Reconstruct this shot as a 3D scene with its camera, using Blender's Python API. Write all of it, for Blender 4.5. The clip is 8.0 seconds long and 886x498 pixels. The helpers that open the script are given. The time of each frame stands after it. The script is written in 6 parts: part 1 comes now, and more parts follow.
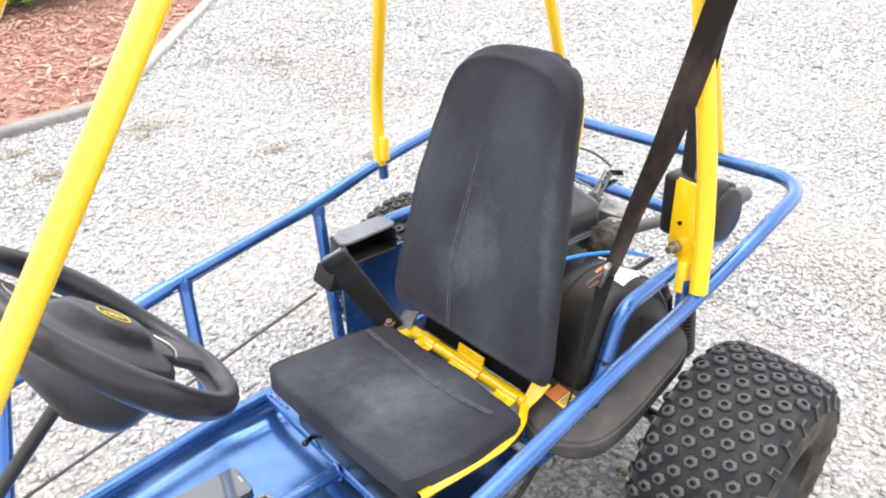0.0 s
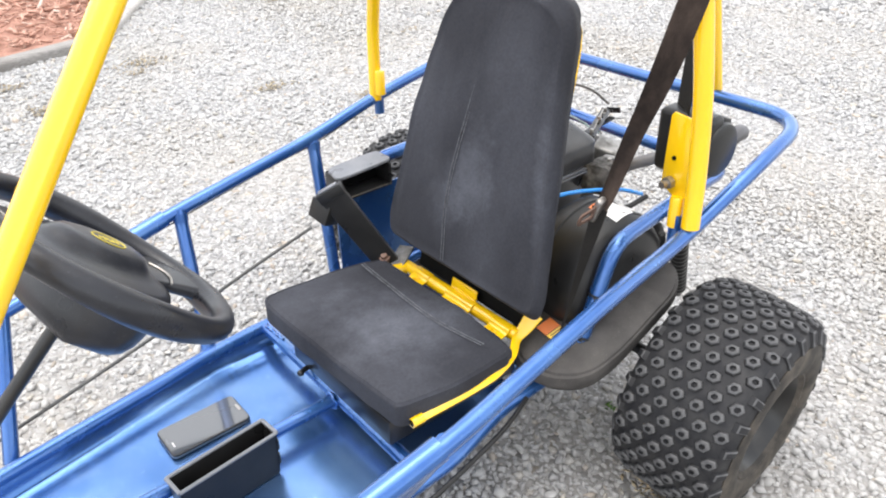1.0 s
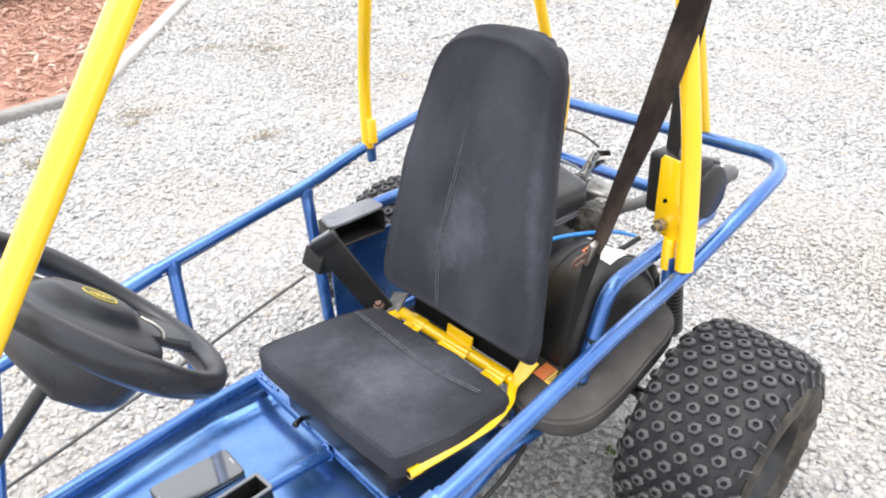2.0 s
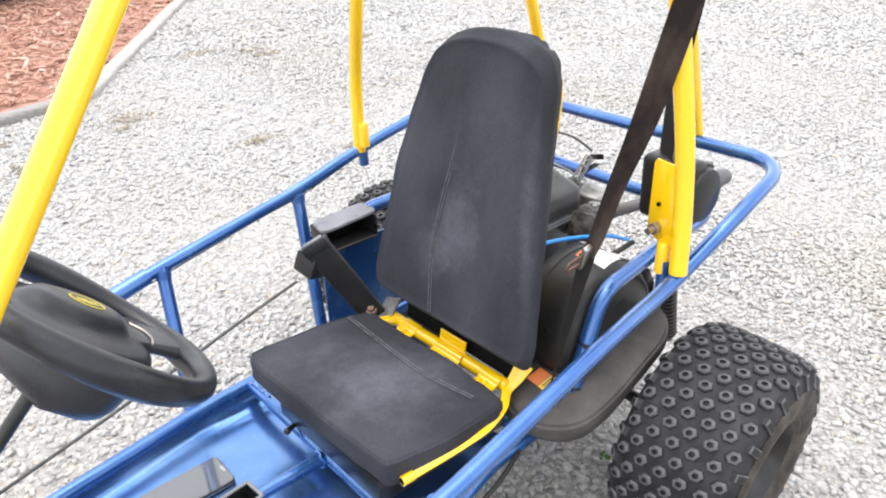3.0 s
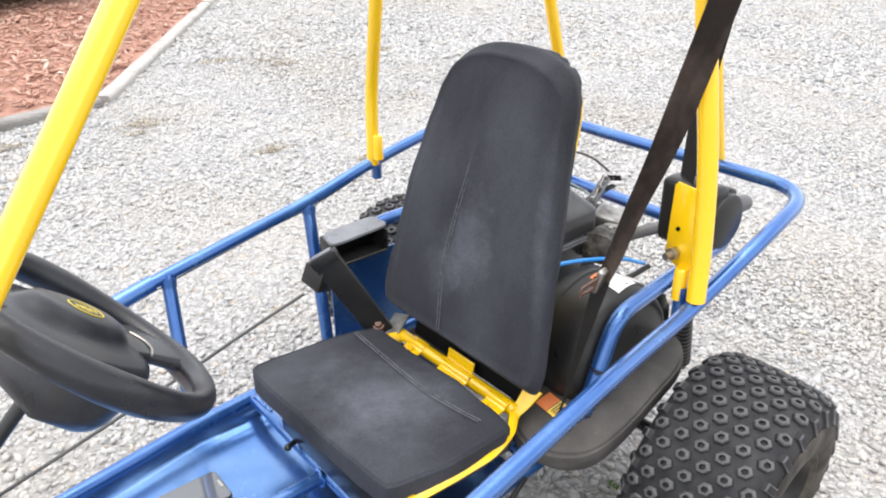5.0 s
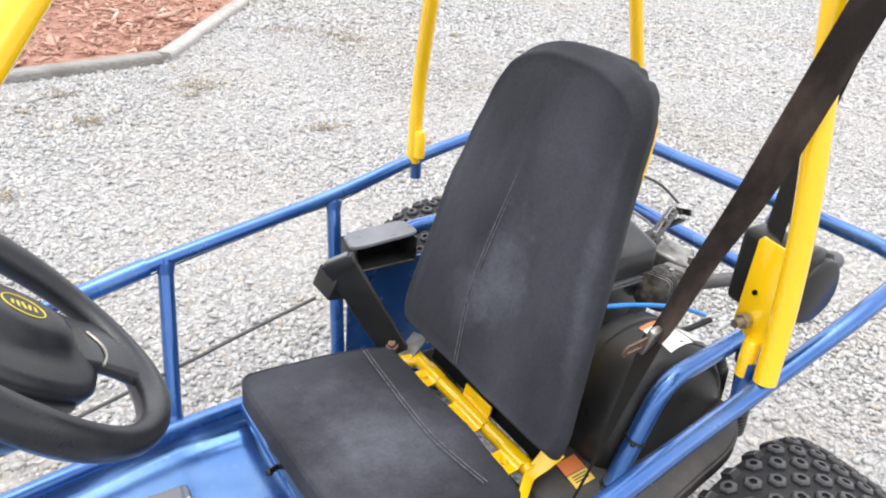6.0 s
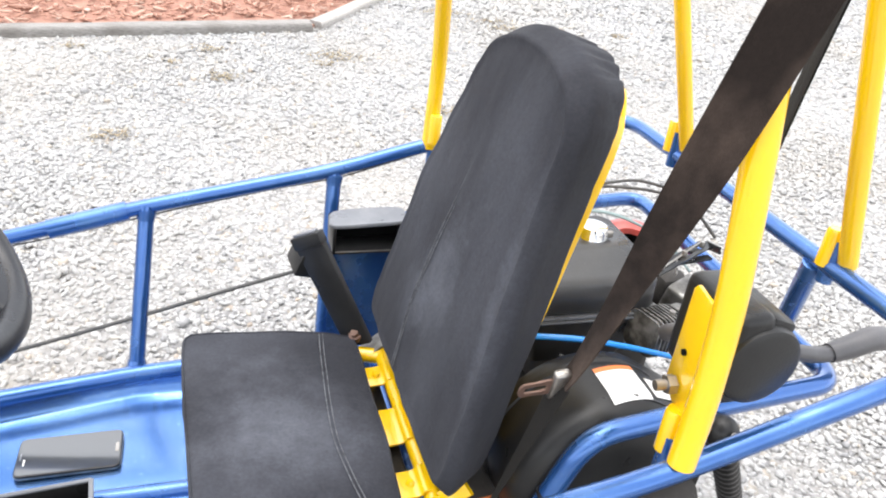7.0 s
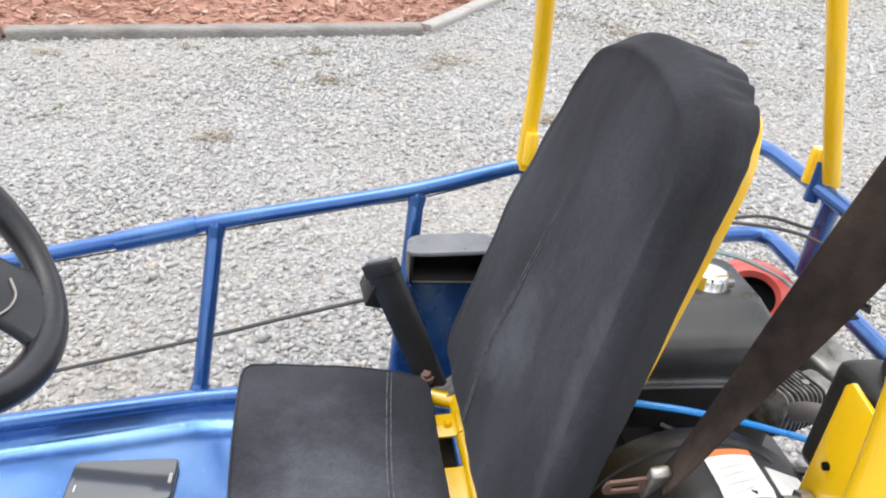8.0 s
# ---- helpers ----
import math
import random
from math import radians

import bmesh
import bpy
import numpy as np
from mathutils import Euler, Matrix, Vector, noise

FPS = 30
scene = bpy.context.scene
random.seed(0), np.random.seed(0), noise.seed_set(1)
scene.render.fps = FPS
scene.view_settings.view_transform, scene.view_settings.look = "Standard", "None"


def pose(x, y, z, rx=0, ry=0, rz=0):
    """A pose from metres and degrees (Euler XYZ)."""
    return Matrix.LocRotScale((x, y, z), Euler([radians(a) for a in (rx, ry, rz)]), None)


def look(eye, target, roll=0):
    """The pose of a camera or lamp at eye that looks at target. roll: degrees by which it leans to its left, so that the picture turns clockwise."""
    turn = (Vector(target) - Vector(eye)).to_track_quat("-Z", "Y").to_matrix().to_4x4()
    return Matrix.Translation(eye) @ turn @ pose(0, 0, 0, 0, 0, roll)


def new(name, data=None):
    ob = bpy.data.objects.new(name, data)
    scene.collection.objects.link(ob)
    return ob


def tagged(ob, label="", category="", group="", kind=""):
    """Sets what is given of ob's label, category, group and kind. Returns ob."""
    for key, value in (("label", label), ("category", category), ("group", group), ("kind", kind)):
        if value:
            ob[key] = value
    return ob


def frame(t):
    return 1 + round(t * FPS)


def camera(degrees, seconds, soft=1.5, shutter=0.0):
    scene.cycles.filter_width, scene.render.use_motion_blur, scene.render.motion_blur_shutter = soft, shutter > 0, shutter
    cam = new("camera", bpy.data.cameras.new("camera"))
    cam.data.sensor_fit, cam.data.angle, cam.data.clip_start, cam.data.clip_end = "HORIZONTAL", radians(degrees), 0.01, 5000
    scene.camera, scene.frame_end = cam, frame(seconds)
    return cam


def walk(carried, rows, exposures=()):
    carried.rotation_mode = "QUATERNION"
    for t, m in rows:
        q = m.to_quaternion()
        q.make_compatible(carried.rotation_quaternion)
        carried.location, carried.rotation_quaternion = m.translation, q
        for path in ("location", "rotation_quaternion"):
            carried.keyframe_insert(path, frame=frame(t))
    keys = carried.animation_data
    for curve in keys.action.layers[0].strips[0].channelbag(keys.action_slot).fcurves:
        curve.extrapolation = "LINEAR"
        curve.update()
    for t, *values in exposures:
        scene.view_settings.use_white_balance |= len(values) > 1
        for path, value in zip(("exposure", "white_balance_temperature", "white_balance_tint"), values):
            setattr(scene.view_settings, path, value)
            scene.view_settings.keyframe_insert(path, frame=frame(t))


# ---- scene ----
cam = camera(61.7, 8.0, 2.0)
PATH = [
    (0, (-0.8308, -0.7498, 1.1582), (0.0106, 0.2499, 0.4216), 0.23),
    (0.2, (-0.8466, -0.7617, 1.1725), (-0.0077, 0.2979, 0.5217), -0.84),
    (0.5, (-0.8492, -0.7694, 1.1464), (-0.0347, 0.2400, 0.3930), -0.31),
    (0.6, (-0.8407, -0.7658, 1.1502), (-0.0513, 0.2205, 0.3416), -0.75),
    (1, (-0.8349, -0.7658, 1.1451), (-0.0274, 0.1871, 0.3145), 0.95),
    (1.5, (-0.8275, -0.7649, 1.1504), (0.0171, 0.1937, 0.3645), 0.87),
    (2.8, (-0.8332, -0.7602, 1.1481), (-0.0011, 0.2371, 0.3978), -0.89),
    (3, (-0.8234, -0.7580, 1.1449), (0.0332, 0.2186, 0.3949), 0.09),
    (3.5, (-0.8322, -0.7422, 1.1358), (0.0141, 0.2567, 0.4036), 0.23),
    (4, (-0.8257, -0.7430, 1.1315), (-0.0037, 0.2732, 0.3955), 0.35),
    (4.5, (-0.8210, -0.7425, 1.1315), (0.0253, 0.2627, 0.4081), 1.55),
    (4.7, (-0.8174, -0.7405, 1.1343), (0.0459, 0.2503, 0.4111), 1.86),
    (5.8, (-0.7158, -0.6739, 1.1148), (0.0239, 0.4068, 0.3834), 2.97),
    (6, (-0.6738, -0.6259, 1.0960), (0.0821, 0.4315, 0.3474), 6.76),
    (6.5, (-0.5246, -0.6142, 1.0841), (0.1040, 0.5086, 0.3134), 5.54),
    (7, (-0.3576, -0.6740, 1.0790), (0.0821, 0.5198, 0.2844), 8.65),
    (7.4, (-0.3229, -0.6267, 1.0527), (0.0306, 0.6125, 0.2849), 8.87),
    (7.5, (-0.3392, -0.6023, 1.0677), (0.0398, 0.6144, 0.2765), 8.54),
    (7.8, (-0.3187, -0.5671, 1.0519), (0.0013, 0.6747, 0.2738), 9.74),
    (8, (-0.2934, -0.5519, 1.0495), (-0.0658, 0.6873, 0.2355), 6.31),
]
EXPOSURES = [(0.0, 1.96), (0.5, 1.64), (1.0, 1.84), (1.5, 1.93), (3.0, 1.89), (3.5, 1.90), (4.0, 1.77), (4.5, 1.82), (6.0, 1.72), (6.5, 1.88), (7.0, 1.98), (7.5, 1.77), (8.0, 1.52)]
walk(cam, [(t, look(eye, target, roll)) for t, eye, target, roll in PATH], EXPOSURES)

# ---- light ----
SUN_ELEV, SUN_TURN = radians(80), radians(-40)
world = bpy.data.worlds.new("overcast_sky")
scene.world = world
world.use_nodes = True
wt = world.node_tree
sky = wt.nodes.new("ShaderNodeTexSky")
sky.sky_type = "NISHITA"
sky.sun_disc = False
sky.sun_elevation, sky.sun_rotation = SUN_ELEV, SUN_TURN
sky.dust_density, sky.air_density = 2.0, 1.0
pale = wt.nodes.new("ShaderNodeHueSaturation")
pale.inputs["Saturation"].default_value = 0.18
wt.links.new(sky.outputs[0], pale.inputs["Color"])
wt.links.new(pale.outputs[0], wt.nodes["Background"].inputs["Color"])
wt.nodes["Background"].inputs["Strength"].default_value = 0.15
sun_data = bpy.data.lights.new("sun", "SUN")
sun_data.energy, sun_data.angle, sun_data.color = 0.42, radians(75), (1.0, 0.962, 0.915)
sun = new("sun", sun_data)
sun_dir = Vector((math.sin(SUN_TURN) * math.cos(SUN_ELEV), math.cos(SUN_TURN) * math.cos(SUN_ELEV), math.sin(SUN_ELEV)))
sun.matrix_world = look(sun_dir * 20, (0, 0, 0))


# ---- materials ----
def material(name, rough=0.5, metal=0.0, coat=0.0):
    m = bpy.data.materials.new(name)
    m.use_nodes = True
    b = m.node_tree.nodes["Principled BSDF"]
    b.inputs["Roughness"].default_value = rough
    b.inputs["Metallic"].default_value = metal
    b.inputs["Coat Weight"].default_value = coat
    b.inputs["Coat Roughness"].default_value = 0.12
    return m, m.node_tree, b


def noise_tex(nt, scale, detail=4.0, rough=0.55, stretch=None, space="Object"):
    tc = nt.nodes.new("ShaderNodeTexCoord")
    n = nt.nodes.new("ShaderNodeTexNoise")
    n.inputs["Scale"].default_value = scale
    n.inputs["Detail"].default_value = detail
    n.inputs["Roughness"].default_value = rough
    if stretch:
        mp = nt.nodes.new("ShaderNodeMapping")
        mp.inputs["Scale"].default_value = stretch
        nt.links.new(tc.outputs[space], mp.inputs["Vector"])
        nt.links.new(mp.outputs[0], n.inputs["Vector"])
    else:
        nt.links.new(tc.outputs[space], n.inputs["Vector"])
    return n


def ramp(nt, source, stops):
    r = nt.nodes.new("ShaderNodeValToRGB")
    while len(r.color_ramp.elements) < len(stops):
        r.color_ramp.elements.new(0.5)
    for e, (p, c) in zip(r.color_ramp.elements, stops):
        e.position, e.color = p, (*c, 1) if len(c) == 3 else c
    nt.links.new(source, r.inputs[0])
    return r


def blend(nt, fac, a, b):
    m = nt.nodes.new("ShaderNodeMix")
    m.data_type = "RGBA"
    for sock, v in ((m.inputs["Factor"], fac), (m.inputs["A"], a), (m.inputs["B"], b)):
        if isinstance(v, bpy.types.NodeSocket):
            nt.links.new(v, sock)
        elif isinstance(v, tuple):
            sock.default_value = (*v, 1)
        else:
            sock.default_value = v
    return m.outputs["Result"]


def bump(nt, b, height, strength=0.3, dist=0.002):
    n = nt.nodes.new("ShaderNodeBump")
    n.inputs["Strength"].default_value = strength
    n.inputs["Distance"].default_value = dist
    nt.links.new(height, n.inputs["Height"])
    nt.links.new(n.outputs[0], b.inputs["Normal"])
    return n


def paint(name, base, worn, rough=0.35, metal=0.0, coat=0.4, scale=9.0, amount=0.35, relief=0.15, gloss=0.5):
    """Paint or plastic with faint uneven tone, scuffs and orange peel; the pan's pale patches stand for reflected sky.
    """
    m, nt, b = material(name, rough, metal, coat)
    b.inputs["Specular IOR Level"].default_value = gloss
    big = noise_tex(nt, scale, 5)
    fine = noise_tex(nt, scale * 22, 3)
    f1 = ramp(nt, big.outputs[0], [(0.42, (0, 0, 0)), (0.72, (amount,) * 3)])
    f2 = ramp(nt, fine.outputs[0], [(0.62, (0, 0, 0)), (0.74, (amount,) * 3)])
    add = nt.nodes.new("ShaderNodeMath")
    add.operation = "ADD"
    nt.links.new(f1.outputs[0], add.inputs[0])
    nt.links.new(f2.outputs[0], add.inputs[1])
    nt.links.new(blend(nt, add.outputs[0], base, worn), b.inputs["Base Color"])
    rr = ramp(nt, big.outputs[0], [(0.3, (rough * 0.8,) * 3), (0.75, (min(1, rough * 1.35),) * 3)])
    nt.links.new(rr.outputs[0], b.inputs["Roughness"])
    bump(nt, b, fine.outputs[0], relief, 0.0006)
    return m


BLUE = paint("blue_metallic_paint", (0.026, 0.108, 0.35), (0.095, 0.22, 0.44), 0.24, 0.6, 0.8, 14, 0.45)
YELLOW = paint("yellow_gloss_paint", (0.92, 0.56, 0.004), (0.84, 0.46, 0.010), 0.20, 0.0, 1.0, 10, 0.4)
BLACK_PLASTIC = paint("black_plastic", (0.0155, 0.0152, 0.0153), (0.034, 0.033, 0.032), 0.32, 0.0, 0.0, 16, 0.5, 0.3, gloss=0.28)
GREY_PLASTIC = paint("faded_grey_plastic", (0.15, 0.155, 0.168), (0.25, 0.252, 0.262), 0.32, 0.0, 0.0, 18, 0.6, 0.3)
DUSTY_PLASTIC = paint("dusty_black_plastic", (0.052, 0.048, 0.045), (0.125, 0.116, 0.106), 0.6, 0.0, 0.0, 14, 0.6, 0.3, gloss=0.2)
TANK_PLASTIC = paint("satin_black_plastic", (0.028, 0.028, 0.029), (0.068, 0.066, 0.065), 0.30, 0.0, 0.0, 12, 0.6, 0.2, gloss=0.6)
WHEEL_PLASTIC = paint("soft_black_plastic", (0.0125, 0.0132, 0.0168), (0.040, 0.0415, 0.049), 0.31, 0.0, 0.0, 11, 0.6, 0.3, gloss=0.42)
BLACK_METAL = paint("black_painted_metal", (0.012, 0.012, 0.012), (0.05, 0.045, 0.04), 0.35, 0.3, 0.2, 20, 0.4)
STEEL = paint("dull_zinc_steel", (0.40, 0.38, 0.35), (0.20, 0.15, 0.11), 0.38, 0.9, 0.0, 40, 0.7)
RUSTY = paint("rusty_steel", (0.15, 0.095, 0.075), (0.20, 0.12, 0.09), 0.6, 0.6, 0.0, 60, 0.8)
FIN_METAL = paint("dusty_cast_fins", (0.085, 0.083, 0.080), (0.36, 0.35, 0.335), 0.55, 0.5, 0.0, 55, 0.9)
ALLOY = paint("cast_alloy", (0.33, 0.32, 0.30), (0.10, 0.09, 0.08), 0.5, 0.8, 0.0, 45, 0.8)
PIPE = paint("grey_rubber_sleeve", (0.070, 0.068, 0.072), (0.135, 0.130, 0.134), 0.42, 0.0, 0.0, 22, 0.6)
CHROME = paint("chrome", (0.75, 0.75, 0.75), (0.6, 0.6, 0.6), 0.12, 1.0, 0.0, 20, 0.2)
RED = paint("red_paint", (0.50, 0.060, 0.045), (0.46, 0.13, 0.11), 0.4, 0.0, 0.3, 18, 0.5)
WHITE_LABEL = paint("white_label_paper", (0.75, 0.74, 0.72), (0.6, 0.58, 0.55), 0.5, 0.0, 0.0, 25, 0.6)
GREY_INK = paint("grey_print", (0.48, 0.48, 0.47), (0.55, 0.55, 0.54), 0.6, 0, 0, 30, 0.5)
ORANGE_LABEL = paint("orange_label", (0.75, 0.20, 0.04), (0.6, 0.2, 0.1), 0.45, 0.0, 0.0, 25, 0.6)
YELLOW_LABEL = paint("yellow_label", (0.82, 0.55, 0.06), (0.7, 0.5, 0.2), 0.45, 0.0, 0.0, 25, 0.6)
YELLOW_INK = paint("yellow_print", (0.62, 0.50, 0.05), (0.45, 0.36, 0.05), 0.5, 0.0, 0.0, 60, 0.5)
BLUE_HOSE = paint("bright_blue_tubing", (0.01, 0.25, 0.75), (0.02, 0.3, 0.7), 0.3, 0.0, 0.3, 20, 0.3)
CABLE = paint("dark_cable_sheath", (0.05, 0.05, 0.048), (0.12, 0.11, 0.10), 0.5, 0.0, 0.0, 30, 0.6)
GREEN_WIRE = paint("grey_green_wire", (0.22, 0.30, 0.30), (0.3, 0.35, 0.33), 0.5, 0.0, 0.0, 30, 0.6)


def fabric(name, base, faded, weave, cover, patch=5.0, rubs_and_sheen=()):
    """Woven cover: fine weave, chalky rubbed areas, optional pale patches for rubs and painted sheen."""
    m, nt, b = material(name, 0.85)
    wear = noise_tex(nt, patch, 3, 0.45 if patch < 8 else 0.62, (1.0, 1.0, 0.6))
    dust = noise_tex(nt, 60, 5, 0.7)
    f1 = ramp(nt, wear.outputs[0], [(0.44, (0, 0, 0)), (0.72, (cover,) * 3)])
    f2 = ramp(nt, dust.outputs[0], [(0.30, (0.82,) * 3), (0.75, (1, 1, 1))])
    mul = nt.nodes.new("ShaderNodeMath")
    mul.operation = "MULTIPLY"
    nt.links.new(f1.outputs[0], mul.inputs[0])
    nt.links.new(f2.outputs[0], mul.inputs[1])
    worn = mul.outputs[0]
    # pale patches: nap rubbed by a sitter, and light painted into the cover
    for at, size, amount, lean in rubs_and_sheen:
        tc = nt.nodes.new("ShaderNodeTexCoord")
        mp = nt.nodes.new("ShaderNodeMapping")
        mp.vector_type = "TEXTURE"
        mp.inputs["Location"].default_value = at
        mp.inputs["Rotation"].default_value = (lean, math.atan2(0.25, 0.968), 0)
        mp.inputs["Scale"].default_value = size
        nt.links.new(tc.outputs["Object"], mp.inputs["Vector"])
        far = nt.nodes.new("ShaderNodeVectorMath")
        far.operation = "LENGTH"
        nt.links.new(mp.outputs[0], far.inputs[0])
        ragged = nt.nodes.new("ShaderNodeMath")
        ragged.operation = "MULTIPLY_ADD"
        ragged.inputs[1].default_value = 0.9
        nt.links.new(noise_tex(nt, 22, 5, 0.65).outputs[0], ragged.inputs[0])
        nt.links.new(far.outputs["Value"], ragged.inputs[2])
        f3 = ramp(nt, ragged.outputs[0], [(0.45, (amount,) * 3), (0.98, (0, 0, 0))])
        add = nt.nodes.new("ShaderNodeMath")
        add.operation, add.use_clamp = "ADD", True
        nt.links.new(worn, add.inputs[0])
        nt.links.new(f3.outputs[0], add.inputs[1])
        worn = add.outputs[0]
    nap = ramp(nt, noise_tex(nt, 210, 4, 0.75).outputs[0], [(0.34, (0.86,) * 3), (0.66, (1.13,) * 3)])
    mottle = nt.nodes.new("ShaderNodeMix")
    mottle.data_type, mottle.blend_type = "RGBA", "MULTIPLY"
    mottle.inputs["Factor"].default_value = 1.0
    nt.links.new(blend(nt, worn, base, faded), mottle.inputs["A"])
    nt.links.new(nap.outputs[0], mottle.inputs["B"])
    nt.links.new(mottle.outputs["Result"], b.inputs["Base Color"])
    b.inputs["Sheen Weight"].default_value = 0.02
    b.inputs["Specular IOR Level"].default_value = 0.16
    b.inputs["Sheen Roughness"].default_value = 0.5
    grain = noise_tex(nt, weave, 2)
    crease = noise_tex(nt, 26, 4, 0.55, (1.0, 1.0, 0.45))
    both = nt.nodes.new("ShaderNodeMath")
    both.operation = "MULTIPLY_ADD"
    both.inputs[1].default_value = 5.0
    nt.links.new(crease.outputs[0], both.inputs[0])
    nt.links.new(grain.outputs[0], both.inputs[2])
    bump(nt, b, both.outputs[0], 0.5, 0.0009)
    return m


# Wide cushion patch paints its sky-facing top lighter; last stripe paints the crease highlight.
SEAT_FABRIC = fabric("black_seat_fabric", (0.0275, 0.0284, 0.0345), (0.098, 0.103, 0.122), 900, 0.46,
                     rubs_and_sheen=[((-0.087, 0.010, 0.580), (0.11, 0.12, 0.20), 0.58, 0), ((-0.10, 0.055, 0.52), (0.10, 0.10, 0.10), 0.25, 0), ((-0.29, 0.0, 0.385), (0.25, 0.30, 0.12), 0.50, 0), ((-0.29, -0.02, 0.385), (0.13, 0.15, 0.10), 0.22, 0), ((-0.070, -0.136, 0.645), (0.045, 0.034, 0.36), 0.42, -0.17)])
WEBBING = fabric("brown_black_webbing", (0.0190, 0.0135, 0.0112), (0.084, 0.060, 0.048), 700, 0.95, 13.0)
BLACK_WEBBING = fabric("black_webbing", (0.012, 0.011, 0.010), (0.03, 0.028, 0.026), 700, 0.5)
STITCH = paint("grey_stitching", (0.125, 0.130, 0.142), (0.030, 0.030, 0.035), 0.8, 0, 0, 90, 1.0)


def rubber_material(name, base, dusty):
    m, nt, b = material(name, 0.62)
    b.inputs["Specular IOR Level"].default_value = 0.22
    d = noise_tex(nt, 26, 5, 0.6)
    f = ramp(nt, d.outputs[0], [(0.40, (0, 0, 0)), (0.72, (0.75,) * 3)])
    nt.links.new(blend(nt, f.outputs[0], base, dusty), b.inputs["Base Color"])
    bump(nt, b, noise_tex(nt, 240, 3).outputs[0], 0.3, 0.0008)
    return m


RUBBER = rubber_material("black_tyre_rubber", (0.020, 0.020, 0.022), (0.052, 0.050, 0.049))
KNOB_RUBBER = rubber_material("worn_knob_rubber", (0.072, 0.072, 0.074), (0.175, 0.172, 0.169))
SIDEWALL = rubber_material("dusty_sidewall_rubber", (0.030, 0.027, 0.024), (0.13, 0.110, 0.088))


def gravel_material(name, per_piece):
    m, nt, b = material(name, 0.85)
    b.inputs["Specular IOR Level"].default_value = 0.2
    tints = [(0.0, (0.28, 0.278, 0.278)), (0.12, (0.385, 0.381, 0.377)), (0.42, (0.428, 0.422, 0.414)), (0.72, (0.444, 0.436, 0.425)),
             (0.93, (0.462, 0.453, 0.440)), (0.98, (0.46, 0.424, 0.370)), (1.0, (0.41, 0.35, 0.295))]
    grain = noise_tex(nt, 160, 5, 0.65)
    if per_piece:
        geo = nt.nodes.new("ShaderNodeNewGeometry")
        col = ramp(nt, geo.outputs["Random Per Island"], tints).outputs[0]
        height = grain.outputs[0]
    else:
        tc = nt.nodes.new("ShaderNodeTexCoord")
        v = nt.nodes.new("ShaderNodeTexVoronoi")
        v.inputs["Scale"].default_value = 52
        nt.links.new(tc.outputs["Object"], v.inputs["Vector"])
        sep = nt.nodes.new("ShaderNodeSeparateColor")
        nt.links.new(v.outputs["Color"], sep.inputs[0])
        col = ramp(nt, sep.outputs[0], tints).outputs[0]
        # cell rims darkened in the colour, as shade between stones
        gap_shade = ramp(nt, v.outputs["Distance"], [(0.25, (0.86, 0.86, 0.86)), (0.70, (0.62, 0.61, 0.60))])
        mx = nt.nodes.new("ShaderNodeMix")
        mx.data_type, mx.blend_type = "RGBA", "MULTIPLY"
        mx.inputs["Factor"].default_value = 1.0
        nt.links.new(col, mx.inputs["A"])
        nt.links.new(gap_shade.outputs[0], mx.inputs["B"])
        col = mx.outputs["Result"]
        inv = ramp(nt, v.outputs["Distance"], [(0.0, (1, 1, 1)), (0.8, (0, 0, 0))])
        height = inv.outputs[0]
    spots = ramp(nt, grain.outputs[0], [(0.36, (0.86, 0.86, 0.86)), (0.6, (1.03, 1.03, 1.03))])
    mx = nt.nodes.new("ShaderNodeMix")
    mx.data_type, mx.blend_type = "RGBA", "MULTIPLY"
    mx.inputs["Factor"].default_value = 0.8
    nt.links.new(col, mx.inputs["A"])
    nt.links.new(spots.outputs[0], mx.inputs["B"])
    broad = noise_tex(nt, 1.1, 4, 0.6)
    tan = ramp(nt, broad.outputs[0], [(0.46, (0, 0, 0)), (0.74, (0.50,) * 3)])
    nt.links.new(blend(nt, tan.outputs[0], mx.outputs["Result"], (0.385, 0.350, 0.300)), b.inputs["Base Color"])
    bump(nt, b, height, 0.25 if per_piece else 0.8, 0.0006 if per_piece else 0.008)
    return m


GRAVEL = gravel_material("grey_crushed_gravel", True)
GRAVEL_BED = gravel_material("packed_gravel", False)


def chips_material(name, stops):
    m, nt, b = material(name, 0.85)
    geo = nt.nodes.new("ShaderNodeNewGeometry")
    col = ramp(nt, geo.outputs["Random Per Island"], stops)
    grain = noise_tex(nt, 90, 4, 0.6)
    sh = ramp(nt, grain.outputs[0], [(0.3, (0.6,) * 3), (0.65, (1.1,) * 3)])
    mx = nt.nodes.new("ShaderNodeMix")
    mx.data_type, mx.blend_type = "RGBA", "MULTIPLY"
    mx.inputs["Factor"].default_value = 0.8
    nt.links.new(col.outputs[0], mx.inputs["A"])
    nt.links.new(sh.outputs[0], mx.inputs["B"])
    nt.links.new(mx.outputs["Result"], b.inputs["Base Color"])
    bump(nt, b, grain.outputs[0], 0.5, 0.002)
    return m


